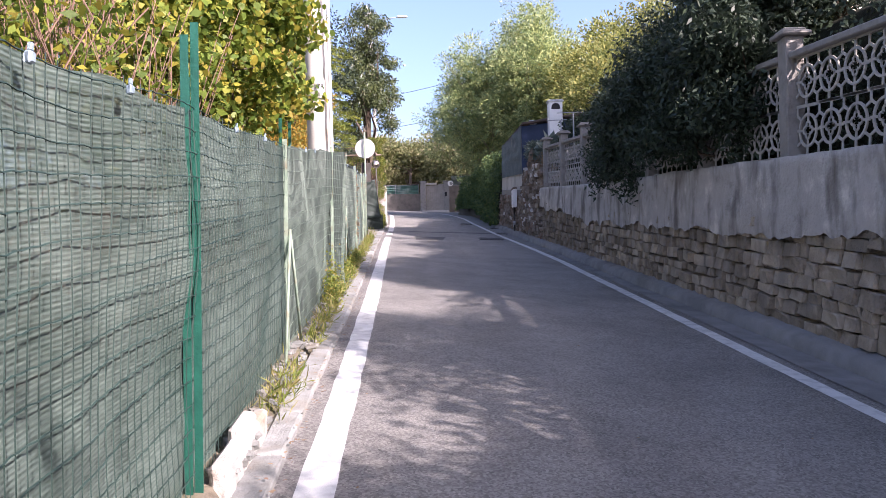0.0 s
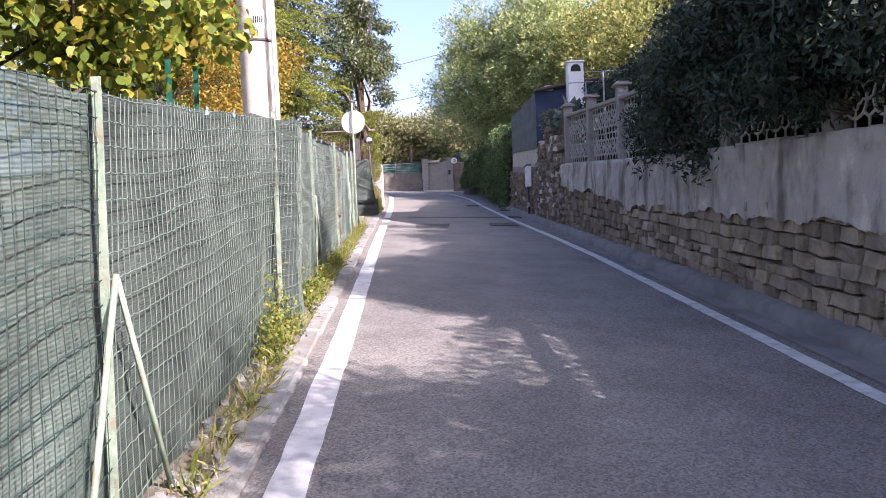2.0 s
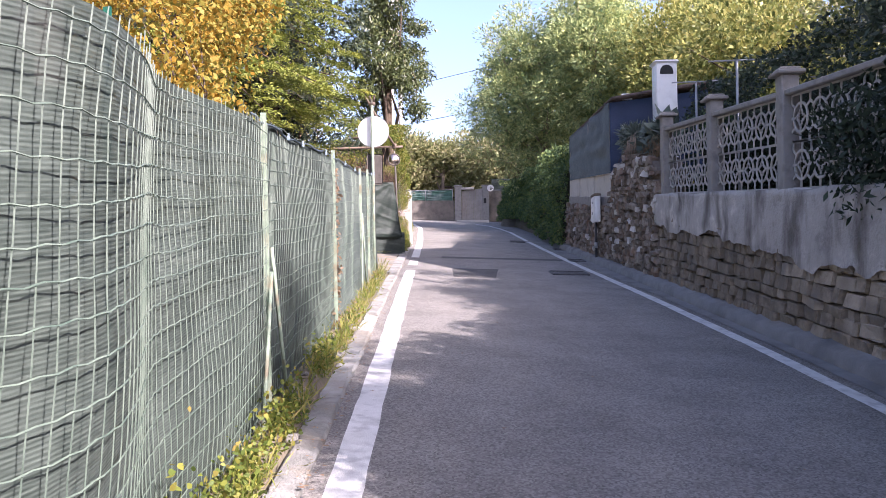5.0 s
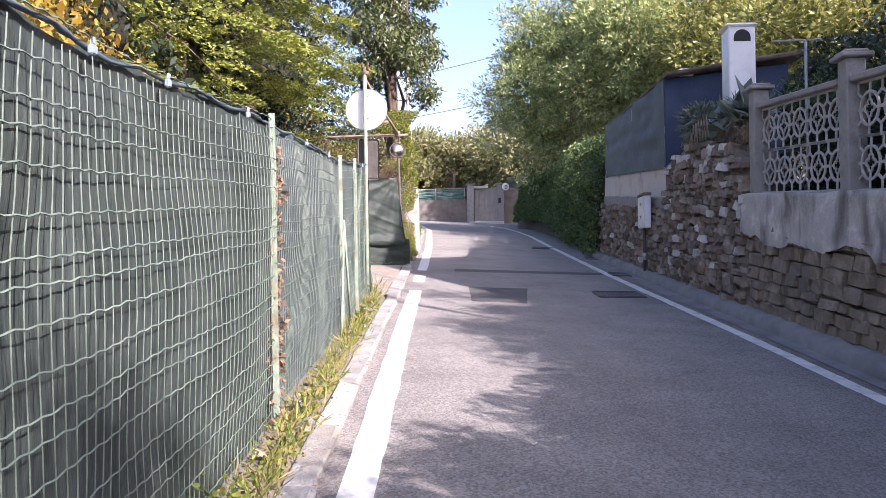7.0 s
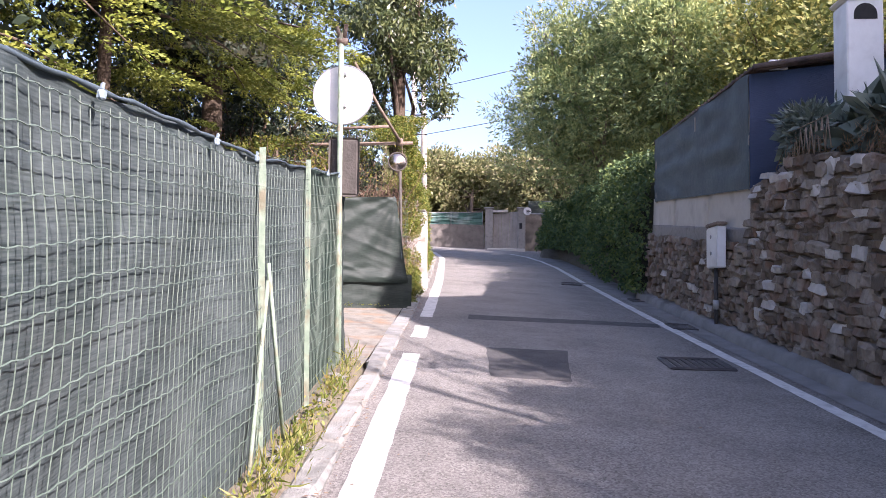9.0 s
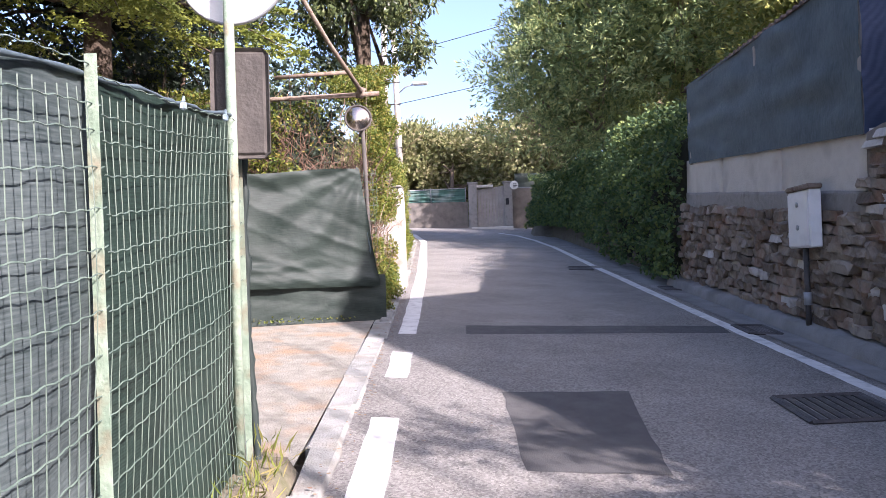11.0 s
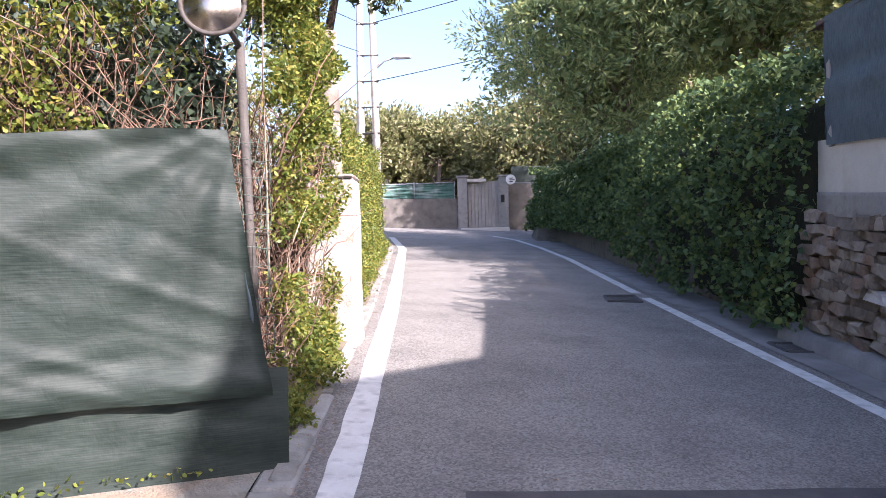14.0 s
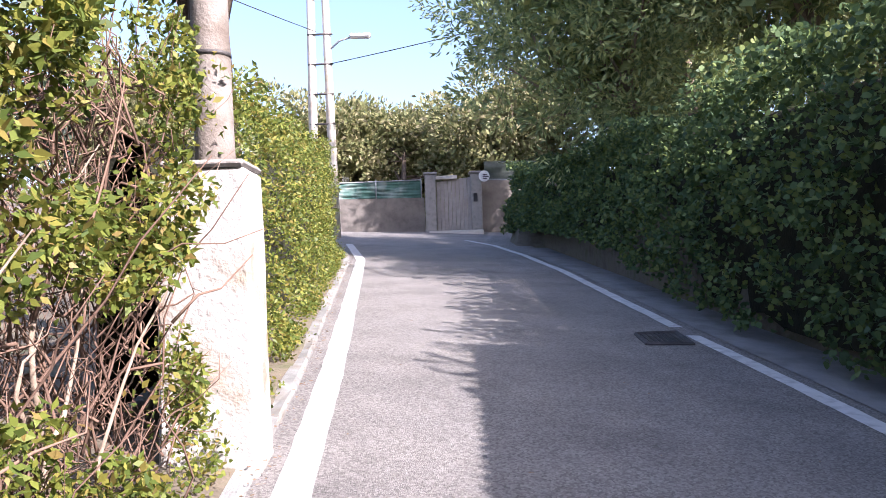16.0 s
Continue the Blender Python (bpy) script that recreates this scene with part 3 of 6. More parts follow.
# bank of soil under the fence
tagged(sheet("verge", [v * 0.5 for v in range(-16, 46)], lambda y: [left_line(y) - 0.36, left_line(y) - 0.43, fence_x(y) - 0.05, fence_x(y) - 0.6], lambda x, y: gz(x, y) + (0.0 if x > left_line(y) - 0.39 else 0.1 if x > fence_x(y) - 0.3 else 0.05) + 0.03 * noise.noise((x * 3, y * 2, 2)), SOIL), "dry soil verge with weeds under the fence", "verge", kind="structure")
tagged(sheet("verge", [v * 0.5 for v in range(57, 96)], lambda y: [left_line(y) - 0.27, left_line(y) - 0.32, left_line(y) - 0.6, left_line(y) - 1.4], lambda x, y: gz(x, y) + (0.0 if x > left_line(y) - 0.3 else 0.05) + 0.02 * noise.noise((x * 3, y * 2, 2)), SOIL), "dry soil verge at the foot of the hedge", "verge", kind="structure")


# ---------------------------------------------------------------- right-hand wall
def wall_top(y):
    return interp(y, [(-8, 2.1), (6.5, 1.97), (9.5, 1.9), (14.2, 1.77), (17.4, 1.7), (22.3, 1.65)])


def stone_top(y):
    return interp(y, [(-8, 1.28), (6.5, 1.22), (8, 1.1), (11.3, 1.05), (13.5, 1.0), (16.6, 0.93), (19.3, 1.06), (22.3, 1.1)])


def slab(name, ys, face, lo, hi, depth, mat, rough=0.0, parent=None, rows=7):
    """A wall standing from lo(y) to hi(y) over the road plane, its face at face(y), with thickness."""
    V, Fc = [], []
    n = rows + 3
    for y in ys:
        x = face(y)
        a, b = lo(y), hi(y)
        for k in range(rows):
            h = a + (b - a) * k / (rows - 1)
            e = rough * noise.noise((y * 1.3, h * 2.1, 5)) + 0.45 * rough * noise.noise((y * 6, h * 7, 8))
            V.append((x + e + 0.02 * h, y, gz(x, y) + h + (rough * 1.2 * noise.noise((y * 1.7, 3, 9)) if k in (0, rows - 1) else 0)))
        top = V[-1]
        V.append((x + depth * 0.5, y, top[2] + 0.01))
        V.append((x + depth, y, top[2]))
        V.append((x + depth, y, gz(x, y) + a - 0.3))
    for i in range(len(ys) - 1):
        for k in range(n - 1):
            a = i * n + k
            Fc.append((a, a + n, a + n + 1, a + 1))
    Fc.append(tuple(range(n)))
    Fc.append(tuple((len(ys) - 1) * n + k for k in range(n - 1, -1, -1)))
    return mesh(name, V, Fc, mat, parent, True)


wall_right = tagged(new("wall_right"), "old retaining wall of coursed sandstone with cracked cement render above", "wall", kind="structure")
ys_w = [v * 0.08 for v in range(-60, 280)]
slab("backing", ys_w, lambda y: wall_x(y) + 0.06, lambda y: -0.2, lambda y: stone_top(y) + 0.2, 0.4, MORTAR, 0.01, wall_right)
slab("render_coat", [v * 0.05 for v in range(-96, 448)], lambda y: wall_x(y) - 0.062, lambda y: stone_top(y) - 0.02 + 0.12 * noise.noise((y * 1.1, 0, 0)) + 0.07 * noise.noise((y * 4, 0, 3)) + 0.03 * noise.noise((y * 11, 0, 5)), wall_top, 0.47, RENDERED, 0.03, wall_right, 12)

STONES = []
for i in range(10):
    bm = bmesh.new()
    box(bm, (-0.5, -0.5, -0.5), (0.5, 0.5, 0.5), 0.06)
    rs = random.Random(i)
    for v in bm.verts:
        v.co += Vector((rs.uniform(-0.08, 0.08), rs.uniform(-0.03, 0.03), rs.uniform(-0.045, 0.045)))
    me = bpy.data.meshes.new("stone")
    bm.to_mesh(me)
    bm.free()
    STONES.append(me)


def lay_stones(y0, y1, lo, hi, face, parent, mats, length, height, seed, near, proud=0.05, pale=0.0, tumble=1.0):
    """Courses of stones; near(y) tells which become parts, the rest is joined."""
    rs = random.Random(seed)
    joined_v, joined_f = [], []
    h = 0.0
    courses = int((max(hi(y) for y in span(y0, y1)) - min(lo(y) for y in span(y0, y1))) / height) + 1
    course_h = [height * rs.uniform(0.8, 1.2) for _ in range(courses + 2)]
    base = min(lo(y) for y in span(y0, y1))
    z = base
    for c in course_h:
        y = y0 - rs.uniform(0, length)
        while y < y1:
            L = length * rs.uniform(0.45, 1.5)
            yc = y + L / 2
            hh = c * (rs.uniform(0.9, 1.02) if tumble < 2 else rs.uniform(0.55, 1.15))
            zc = z + c / 2 + rs.uniform(-0.012, 0.012) * tumble ** 1.5 + 0.03 * noise.noise((yc * 0.6, z * 2, 1))
            if y0 <= yc <= y1 and zc - hh * 0.45 > lo(yc) - 0.05 and zc + hh * 0.4 < hi(yc) + 0.04:
                x = face(yc) + 0.02 * zc
                m = pose(x + 0.1 - proud * rs.uniform(0.3, 1.0), yc, gz(x, yc) + zc, math.degrees(0.092) + rs.uniform(-2.5, 2.5) * tumble, rs.uniform(-4, 4) * tumble, -3 + rs.uniform(-4, 4) * tumble) @ Matrix.Diagonal((0.22, L - 0.02 + (0.05 if tumble > 1.5 else 0.0), (hh - 0.005) * (1.16 if tumble > 1.5 else 1.0), 1))
                me = rs.choice(STONES if tumble < 1.5 else COBBLES)
                if near(yc):
                    ob = new("stone", mats_mesh(me, mats[1] if rs.random() < pale else mats[0]))
                    ob.matrix_basis = m
                    ob.parent = parent
                else:
                    n = len(joined_v)
                    joined_v += [m @ v.co for v in me.vertices]
                    joined_f += [tuple(i + n for i in p.vertices) for p in me.polygons]
            y += L
        z += c
    if joined_v:
        ob = mesh("stone_courses", joined_v, joined_f, mats[0], parent)
        ob["kind"] = "stuff"


COBBLES = []
for i in range(10):
    bm = bmesh.new()
    box(bm, (-0.5, -0.5, -0.5), (0.5, 0.5, 0.5), 0.13)
    rs = random.Random(100 + i)
    for v in bm.verts:
        v.co += Vector((rs.uniform(-0.12, 0.12), rs.uniform(-0.12, 0.12), rs.uniform(-0.14, 0.14)))
    me = bpy.data.meshes.new("cobble")
    bm.to_mesh(me)
    bm.free()
    COBBLES.append(me)


MESH_BY_MAT = {}


def mats_mesh(me, mat):
    key = (me.name, mat.name)
    if key not in MESH_BY_MAT:
        c = me.copy()
        c.materials.append(mat)
        MESH_BY_MAT[key] = c
    return MESH_BY_MAT[key]


# rubble stretch and the wall under the shed
wall_rubble = tagged(new("wall_rubble"), "rough rubble stone wall with reddish earth and pale stones", "wall", kind="structure")


def rubble_top(y):
    return interp(y, [(22.2, 2.0), (23, 2.35), (24.5, 2.5), (26.1, 2.15)])


slab("backing", [22.3 + v * 0.25 for v in range(16)], lambda y: wall_x(y) + 0.01, lambda y: -0.2, rubble_top, 0.6, MORTAR, 0.06, wall_rubble)
wall_shed = tagged(new("wall_shed"), "low rough stone wall capped with pale concrete under the shed", "wall", kind="structure")
slab("backing", [26.05 + v * 0.25 for v in range(23)], lambda y: wall_x(y) + 0.025, lambda y: -0.2, lambda y: 1.38, 0.6, MORTAR, 0.05, wall_shed)
slab("concrete_band", [26.05 + v * 0.25 for v in range(23)], lambda y: wall_x(y) + 0.02, lambda y: 1.36 + 0.03 * noise.noise((y * 3, 0, 0)), lambda y: 1.6, 0.5, CONCRETE, 0.012, wall_shed)
for y0 in (26.05, 28.0, 29.9):
    y1 = min(y0 + 1.93, 31.55)
    slab("concrete_panel", span(y0, y1), lambda y: wall_x(y) + 0.035, lambda y: 1.6, lambda y: 2.2 - (y - 26) * 0.012, 0.3, BLOCKWORK, 0.004, wall_shed)


# ---------------------------------------------------------------- balustrade of cast blocks
def ring_data(cx, cz, r, w, t, seg=18):
    """A square-section ring standing in the plane of the wall (u across, z up)."""
    V, Fc = [], []
    for i in range(seg):
        a = 2 * math.pi * i / seg
        for rr, d in ((r - w / 2, -t / 2), (r + w / 2, -t / 2), (r + w / 2, t / 2), (r - w / 2, t / 2)):
            V.append((d, cx + rr * math.cos(a), cz + rr * math.sin(a)))
    for i in range(seg):
        for k in range(4):
            a, b = i * 4 + k, i * 4 + (k + 1) % 4
            c, d = ((i + 1) % seg) * 4 + (k + 1) % 4, ((i + 1) % seg) * 4 + k
            Fc.append((a, b, c, d))
    return V, Fc


def screen_block(w, h):
    """One pierced block: ring, quatrefoil, spokes, side webs and half circles at the joints."""
    V, Fc = [], []

    def add(v, f):
        n = len(V)
        V.extend(v)
        Fc.extend(tuple(i + n for i in q) for q in f)

    def bar(y0, z0, y1, z1, wd, t=0.05):
        d = Vector((0, y1 - y0, z1 - z0))
        u = Vector((0, -d.z, d.y)).normalized() * wd / 2
        v = [Vector((x, y0, z0)) + s * u for x in (-t / 2, t / 2) for s in (-1, 1)] + [Vector((x, y1, z1)) + s * u for x in (-t / 2, t / 2) for s in (-1, 1)]
        add(v, [(0, 1, 5, 4), (2, 6, 7, 3), (0, 4, 6, 2), (1, 3, 7, 5), (0, 2, 3, 1), (4, 5, 7, 6)])

    r = w * 0.385
    t = 0.012
    add(*ring_data(0, 0, r, 0.026, t + 0.006, 24))
    q = r * 0.27
    for a in range(4):
        ca, sa = math.cos(a * math.pi / 2), math.sin(a * math.pi / 2)
        # each lobe is an open three-quarter ring
        V2, F2 = ring_data(ca * q * 1.2, sa * q * 1.2, q * 0.8, 0.022, t, 12)
        keep = [f for f in F2 if sum((V2[i][1] * ca + V2[i][2] * sa) for i in f) / 4 > q * 0.75]
        add(V2, keep)
        bar(ca * q * 1.9, sa * q * 1.9, ca * r, sa * r, 0.024, t)
    bar(0, r, 0, h / 2, 0.03, t)
    bar(0, -r, 0, -h / 2, 0.03, t)
    for sz in (-1, 1):
        bar(-w / 2, sz * h / 2 * 0.985, w / 2, sz * h / 2 * 0.985, 0.028, t)
    for sy in (-1, 1):
        bar(sy * r, 0, sy * w / 2, 0, 0.03, t)
        for sz in (-1, 1):
            bar(sy * w / 2, sz * h * 0.5, sy * w * 0.5, sz * h * 0.3, 0.024, t)
            bar(sy * w * 0.5, sz * h * 0.3, sy * r * 0.78, sz * r * 0.68, 0.026, t)
    return V, Fc


BAY = 2.32
pillar_ys = [22.15 - BAY * k for k in range(11)]
balustrade = thing("balustrade", "weathered grey concrete balustrade of pierced ring blocks on the wall", "balustrade")


def rail_h(y):
    return interp(y, [(-6, 3.2), (6.4, 3.08), (8, 3.05), (17.5, 2.86), (22.2, 2.84)])


block_mesh = None
for k, py in enumerate(pillar_ys):
    x = wall_x(py) + 0.14
    bm = bmesh.new()
    z0, z1 = gz(x, py) + wall_top(py) - 0.05, gz(x, py) + rail_h(py) + 0.18
    box(bm, (x - 0.1, py - 0.1, z0), (x + 0.1, py + 0.1, z1), 0.012)
    pier = part("pillar", bm, CONCRETE, balustrade)
    bm = bmesh.new()
    box(bm, (x - 0.16, py - 0.16, z1 + 0.002), (x + 0.16, py + 0.16, z1 + 0.05), 0.012)
    box(bm, (x - 0.12, py - 0.12, z1 + 0.05), (x + 0.12, py + 0.12, z1 + 0.085), 0.012)
    part("pillar_cap", bm, CONCRETE, pier)
    if k == 0:
        continue
    pa, pb = py + 0.1, pillar_ys[k - 1] - 0.1
    za, zb = gz(wall_x(pa), pa) + rail_h(pa), gz(wall_x(pb), pb) + rail_h(pb)
    xa, xb = wall_x(pa) + 0.14, wall_x(pb) + 0.14
    bm = bmesh.new()
    box(bm, (-0.085, 0, -0.07), (0.085, 1, 0.0), 0.012)
    for v in bm.verts:
        f = v.co.y
        v.co = Vector((xa + (xb - xa) * f + v.co.x, pa + (pb - pa) * f, za + (zb - za) * f + v.co.z))
    part("top_rail", bm, CONCRETE, balustrade)
    bw = (pb - pa) / 5
    bh = (rail_h(py) - wall_top(py) - 0.09) / 2
    if block_mesh is None or abs(block_mesh[1] - bh) > 0.02:
        V, Fc = screen_block(bw, bh)
        me = bpy.data.meshes.new("screen_block")
        me.from_pydata([tuple(v) for v in V], [], Fc)
        me.materials.append(CASTBLOCK)
        block_mesh = (me, bh)
    for i in range(5):
        for j in range(2):
            yy = pa + bw * (i + 0.5)
            xx = wall_x(yy) + 0.14
            ob = new("screen_block", block_mesh[0])
            ob.matrix_basis = pose(xx, yy, gz(xx, yy) + wall_top(yy) + 0.02 + bh * (j + 0.5), 5.25, 0, 3) 
            ob.parent = balustrade


# ---------------------------------------------------------------- wire fence with green netting
FENCE_TOP = [(-8, 1.8), (3.4, 1.78), (6.2, 1.79), (9.8, 1.93), (13.9, 1.92), (17.2, 1.87), (19.5, 1.8), (22.5, 1.88)]


def fence_top(y):
    return interp(y, FENCE_TOP)


def bulge(y, h):
    """Out-of-plane sway of the slack fence, zero near posts' feet."""
    return (0.10 * noise.noise((y * 0.45, h * 0.5, 3)) + 0.035 * noise.noise((y * 1.7, h * 1.2, 8))) * min(1, h / 0.5) + 0.2 * math.exp(-((y - 10.3) / 0.55) ** 2)


POST_YS = [-5.6, -2.6, 0.4, 3.4, 6.22, 9.75, 13.05, 16.25, 19.4, 20.7, 22.45]
fence = thing("garden_fence", "green welded-wire garden fence lined with dark netting", "fence")


def angle_post(y, h, mat, lean=0.0, name="post"):
    """An L-section steel post."""
    x = fence_x(y) + bulge(y, 1.0) + 0.016
    bm = bmesh.new()
    s, t = 0.036, 0.005
    prof = [(0, 0), (s, 0), (s, t), (t, t), (t, s), (0, s)]
    z0 = gz(x, y) - 0.2
    vs = []
    for k in (0, 1):
        zz = z0 + k * (h + 0.2)
        vs.append([bm.verts.new((x + a - 0.02 + lean * k * 0.3, y + b - 0.02 + lean * k, zz)) for a, b in prof])
    for i in range(6):
        bm.faces.new((vs[0][i], vs[0][(i + 1) % 6], vs[1][(i + 1) % 6], vs[1][i]))
    bm.faces.new(vs[1])
    return part(name, bm, mat, fence)


for i, py in enumerate(POST_YS):
    if py == 3.4:
        angle_post(py, 2.16, POST).location.x -= 0.015
        angle_post(py - 0.03, 2.1, POST).location.x -= 0.05
    else:
        angle_post(py, fence_top(py) + 0.04, OLDPOST, -0.05 if py > 12 else 0.0)
for py, h in ((4.46, 2.08), (8.3, 2.2), (8.9, 2.22), (11.5, 2.25)):
    ob = angle_post(py, h, POST)
    ob.location.x -= 0.35
# slanting struts of the corner posts
for py, dy, top in ((6.24, 0.55, 1.1), (6.24, -0.5, 1.1), (19.45, -0.42, 1.1), (19.45, 0.45, 1.2), (13.05, 0.45, 1.15), (13.05, -0.4, 1.0)):
    xa, xb = fence_x(py) + 0.03, fence_x(py + dy) + 0.05
    tubes("strut", [([(xa, py, gz(xa, py) + top), (xb, py + dy, gz(xb, py + dy) + 0.0)], 0.013)], OLDPOST, fence, 5)

for a, b in zip(POST_YS[:-1], POST_YS[1:]):
    # netting behind the wires
    ny, nh = max(6, int((b - a) / 0.08)), 24
    V, Fc, UV = [], [], []
    for i in range(ny + 1):
        yy = a + (b - a) * i / ny
        for j in range(nh + 1):
            top = fence_top(yy) - 0.01 + 0.03 * noise.noise((yy * 2.2, 0, 1))
            h = 0.03 + (top - 0.03) * j / nh
            wr = 0.04 * noise.noise((yy * 2.1, h * 3.4, 2)) + 0.012 * noise.noise((yy * 8, h * 3, 6))
            x = fence_x(yy) + bulge(yy, h) - 0.035 + wr * 0.7
            V.append((x, yy, gz(x, yy) + h))
            UV.append((yy, h + 0.03 * noise.noise((yy * 0.8, h, 0))))
    for i in range(ny):
        for j in range(nh):
            k = i * (nh + 1) + j
            Fc.append((k, k + nh + 1, k + nh + 2, k + 1))
    ob = mesh("netting", V, Fc, GREYNET if b < 6.5 else SLATENET if 16.5 < b < 20.8 else NETTING if b < 13.7 else NETDARK if b > 20.8 else NETTING2, fence, True)
    uv = ob.data.uv_layers.new(name="UVMap")
    uv.data.foreach_set("uv", [c for lp in ob.data.loops for c in UV[lp.vertex_index]])
    # wires: uprights every 5 cm, line wires about every 10 cm, kinked
    runs = []
    n = int((b - a) / (0.066 if b < 13.7 else 0.06))
    for i in range(n):
        yy = a + (b - a) * (i + 0.5) / n
        pts = []
        top = fence_top(yy) + 0.05 * noise.noise((yy * 9, 1, 1)) + (-0.01 if b < 13.7 else -0.06)
        for j in range(15):
            h = 0.02 + (top - 0.02) * j / 14
            y2 = yy + 0.02 * noise.noise((yy * 0.9, h * 2.2, 4)) + 0.012 * noise.noise((yy * 3, h * 5, 6))
            x = fence_x(y2) + bulge(y2, h)
            pts.append((x, y2, gz(x, y2) + h))
        runs.append((pts, 0.0021 if b < 6.5 else 0.002 if b < 16.5 else 0.0017))
    tubes("wire_mesh", runs, DARKWIRE if b < 6.5 else UPWIRE, fence, 3, False)["kind"] = "stuff"
    runs = []
    h = 0.1
    crimp = 0.003
    while h < fence_top(a) + 0.02:
        pts = []
        m = max(8, int((b - a) / (0.05 if b < 13.7 else 0.026)))
        for i in range(m + 1):
            yy = a + (b - a) * i / m
            hh = h * fence_top(yy) / fence_top(a) + (0.035 if b < 13.7 else 0.02) * noise.noise((yy * 1.1, h * 3, 11)) + 0.006 * noise.noise((yy * 7, h * 9, 12)) + crimp * math.sin(yy * 2 * math.pi / 0.105)
            x = fence_x(yy) + bulge(yy, hh) + 0.003
            pts.append((x, yy, gz(x, yy) + hh))
        runs.append((pts, 0.0028 if b < 6.5 else 0.0025 if b < 13.7 else 0.0029 if b < 16.5 else 0.0024))
        h += 0.098 if b < 13.7 else (0.07, 0.11, 0.12, 0.1)[len(runs) % 4]
    tubes("line_wire", runs, DARKWIRE if b < 6.5 else WIRE if b < 16.5 else UPWIRE, fence, 3, False)["kind"] = "stuff"

# rolled hem of netting along the top of the far stretch
runs = []
pts = []
for yy in span(12.6, 22.4, 0.08):
    h = fence_top(yy) - 0.01 + 0.03 * noise.noise((yy * 2.5, 0, 1))
    x = fence_x(yy) + bulge(yy, h) - 0.02 + 0.02 * noise.noise((yy * 5, 0, 4)) + 0.01 * noise.noise((yy * 17, 0, 5))
    pts.append((x, yy, gz(x, yy) + h))
tubes("hem", [(pts, [0.009 + 0.007 * noise.noise((p[1] * 7, 0, 2)) + 0.006 * noise.noise((p[1] * 23, 0, 3)) for p in pts])], DARKCLOTH, fence, 6)

# rolled end of the netting hanging at the corner post
pts = []
for k in range(45):
    h = 0.02 + 1.74 * k / 44
    x = fence_x(22.45) + bulge(22.45, 1.0) + 0.004 + 0.014 * noise.noise((h * 5, 0, 1))
    pts.append((x + 0.06 * max(0.0, 0.8 - h), 22.46 + 0.014 * noise.noise((h * 6, 2, 1)), gz(x, 22.47) + h))
tubes("rolled_end", [(pts, [0.021 + 0.014 * noise.noise((k * 0.45, 0, 3)) + 0.008 * noise.noise((k * 1.7, 0, 4)) for k in range(45)])], NETTING2, fence, 11)

# clips of pale plastic that tie the netting to the top wire
CLIP = material("pale_blue_plastic", [(0.12, 0.17, 0.2), (0.26, 0.32, 0.36)], 8, 0.5, 0.1)
rc = random.Random(8)
for yy in [1.9, 2.5, 4.2, 5.0, 8.0, 8.6, 14.0, 14.62, 15.6, 16.1, 17.4, 18.5, 19.2, 21.4, 22.0]:
    bm = bmesh.new()
    h = fence_top(yy) - 0.03
    x = fence_x(yy) + bulge(yy, h) + 0.02
    box(bm, (x - 0.01, yy - 0.016, gz(x, yy) + h - 0.02), (x + 0.01, yy + 0.014, gz(x, yy) + h + 0.012), 0.005)
    box(bm, (x - 0.006, yy - 0.01, gz(x, yy) + h + 0.012), (x + 0.006, yy + 0.004, gz(x, yy) + h + 0.035), 0.003)
    for v in bm.verts:
        v.co.y += (v.co.z - gz(x, yy) - h) * 0.2 + rc.uniform(-0.004, 0.004)
    part("clip", bm, CLIP, fence)


# ---------------------------------------------------------------- poles and signs
def utility_pole(base, height, r0, r1, label, lean=(0, 0), bands=(2.0, 2.9, 3.6), mat=None):
    t = thing("utility_pole", label, "utility pole", base, "concrete poles")
    n = 14
    pts = [(lean[0] * k / n, lean[1] * k / n, -0.3 + (height + 0.3) * k / n) for k in range(n + 1)]
    tubes("shaft", [(pts, [r0 + (r1 - r0) * k / n for k in range(n + 1)])], mat or POLE, t, 20)
    for h in bands:
        f = h / height
        rr = r0 + (r1 - r0) * f + 0.004
        c = (lean[0] * f, lean[1] * f)
        tubes("band", [([(c[0], c[1], h - 0.012), (c[0], c[1], h + 0.012)], rr)], IRON, t, 20)
    return t


px, py = -1.56, 10.3
pole = utility_pole((px, py, gz(px, py)), 9.0, 0.175, 0.12, "tall pale round concrete utility pole beside the fence", (-0.25, 0.1), (2.62, 3.55))
tubes("conduit", [([(0.12, -0.15, 1.55), (0.12, -0.15, 2.0), (0.11, -0.14, 2.6), (0.06, -0.11, 6)], 0.022)], WHITEPAINT, pole, 8)
bm = bmesh.new()
for i in range(6):
    a0 = -1.95 + i * 0.1
    a1 = a0 + 0.1
    q = [(0.172 * math.cos(a), 0.172 * math.sin(a), z) for a, z in ((a0, 2.7), (a1, 2.7), (a1, 2.86), (a0, 2.86))]
    bm.faces.new([bm.verts.new(p) for p in q])
stencil = part("stencil_panel", bm, WHITEPAINT, pole)
for i in range(5):
    bm = bmesh.new()
    a0 = -1.9 + i * 0.1
    q = [(0.174 * math.cos(a), 0.174 * math.sin(a), z) for a, z in ((a0, 2.75), (a0 + 0.05, 2.75), (a0 + 0.05, 2.81), (a0, 2.81))]
    bm.faces.new([bm.verts.new(p) for p in q])
    part("stencil_bar", bm, BLACK, stencil)

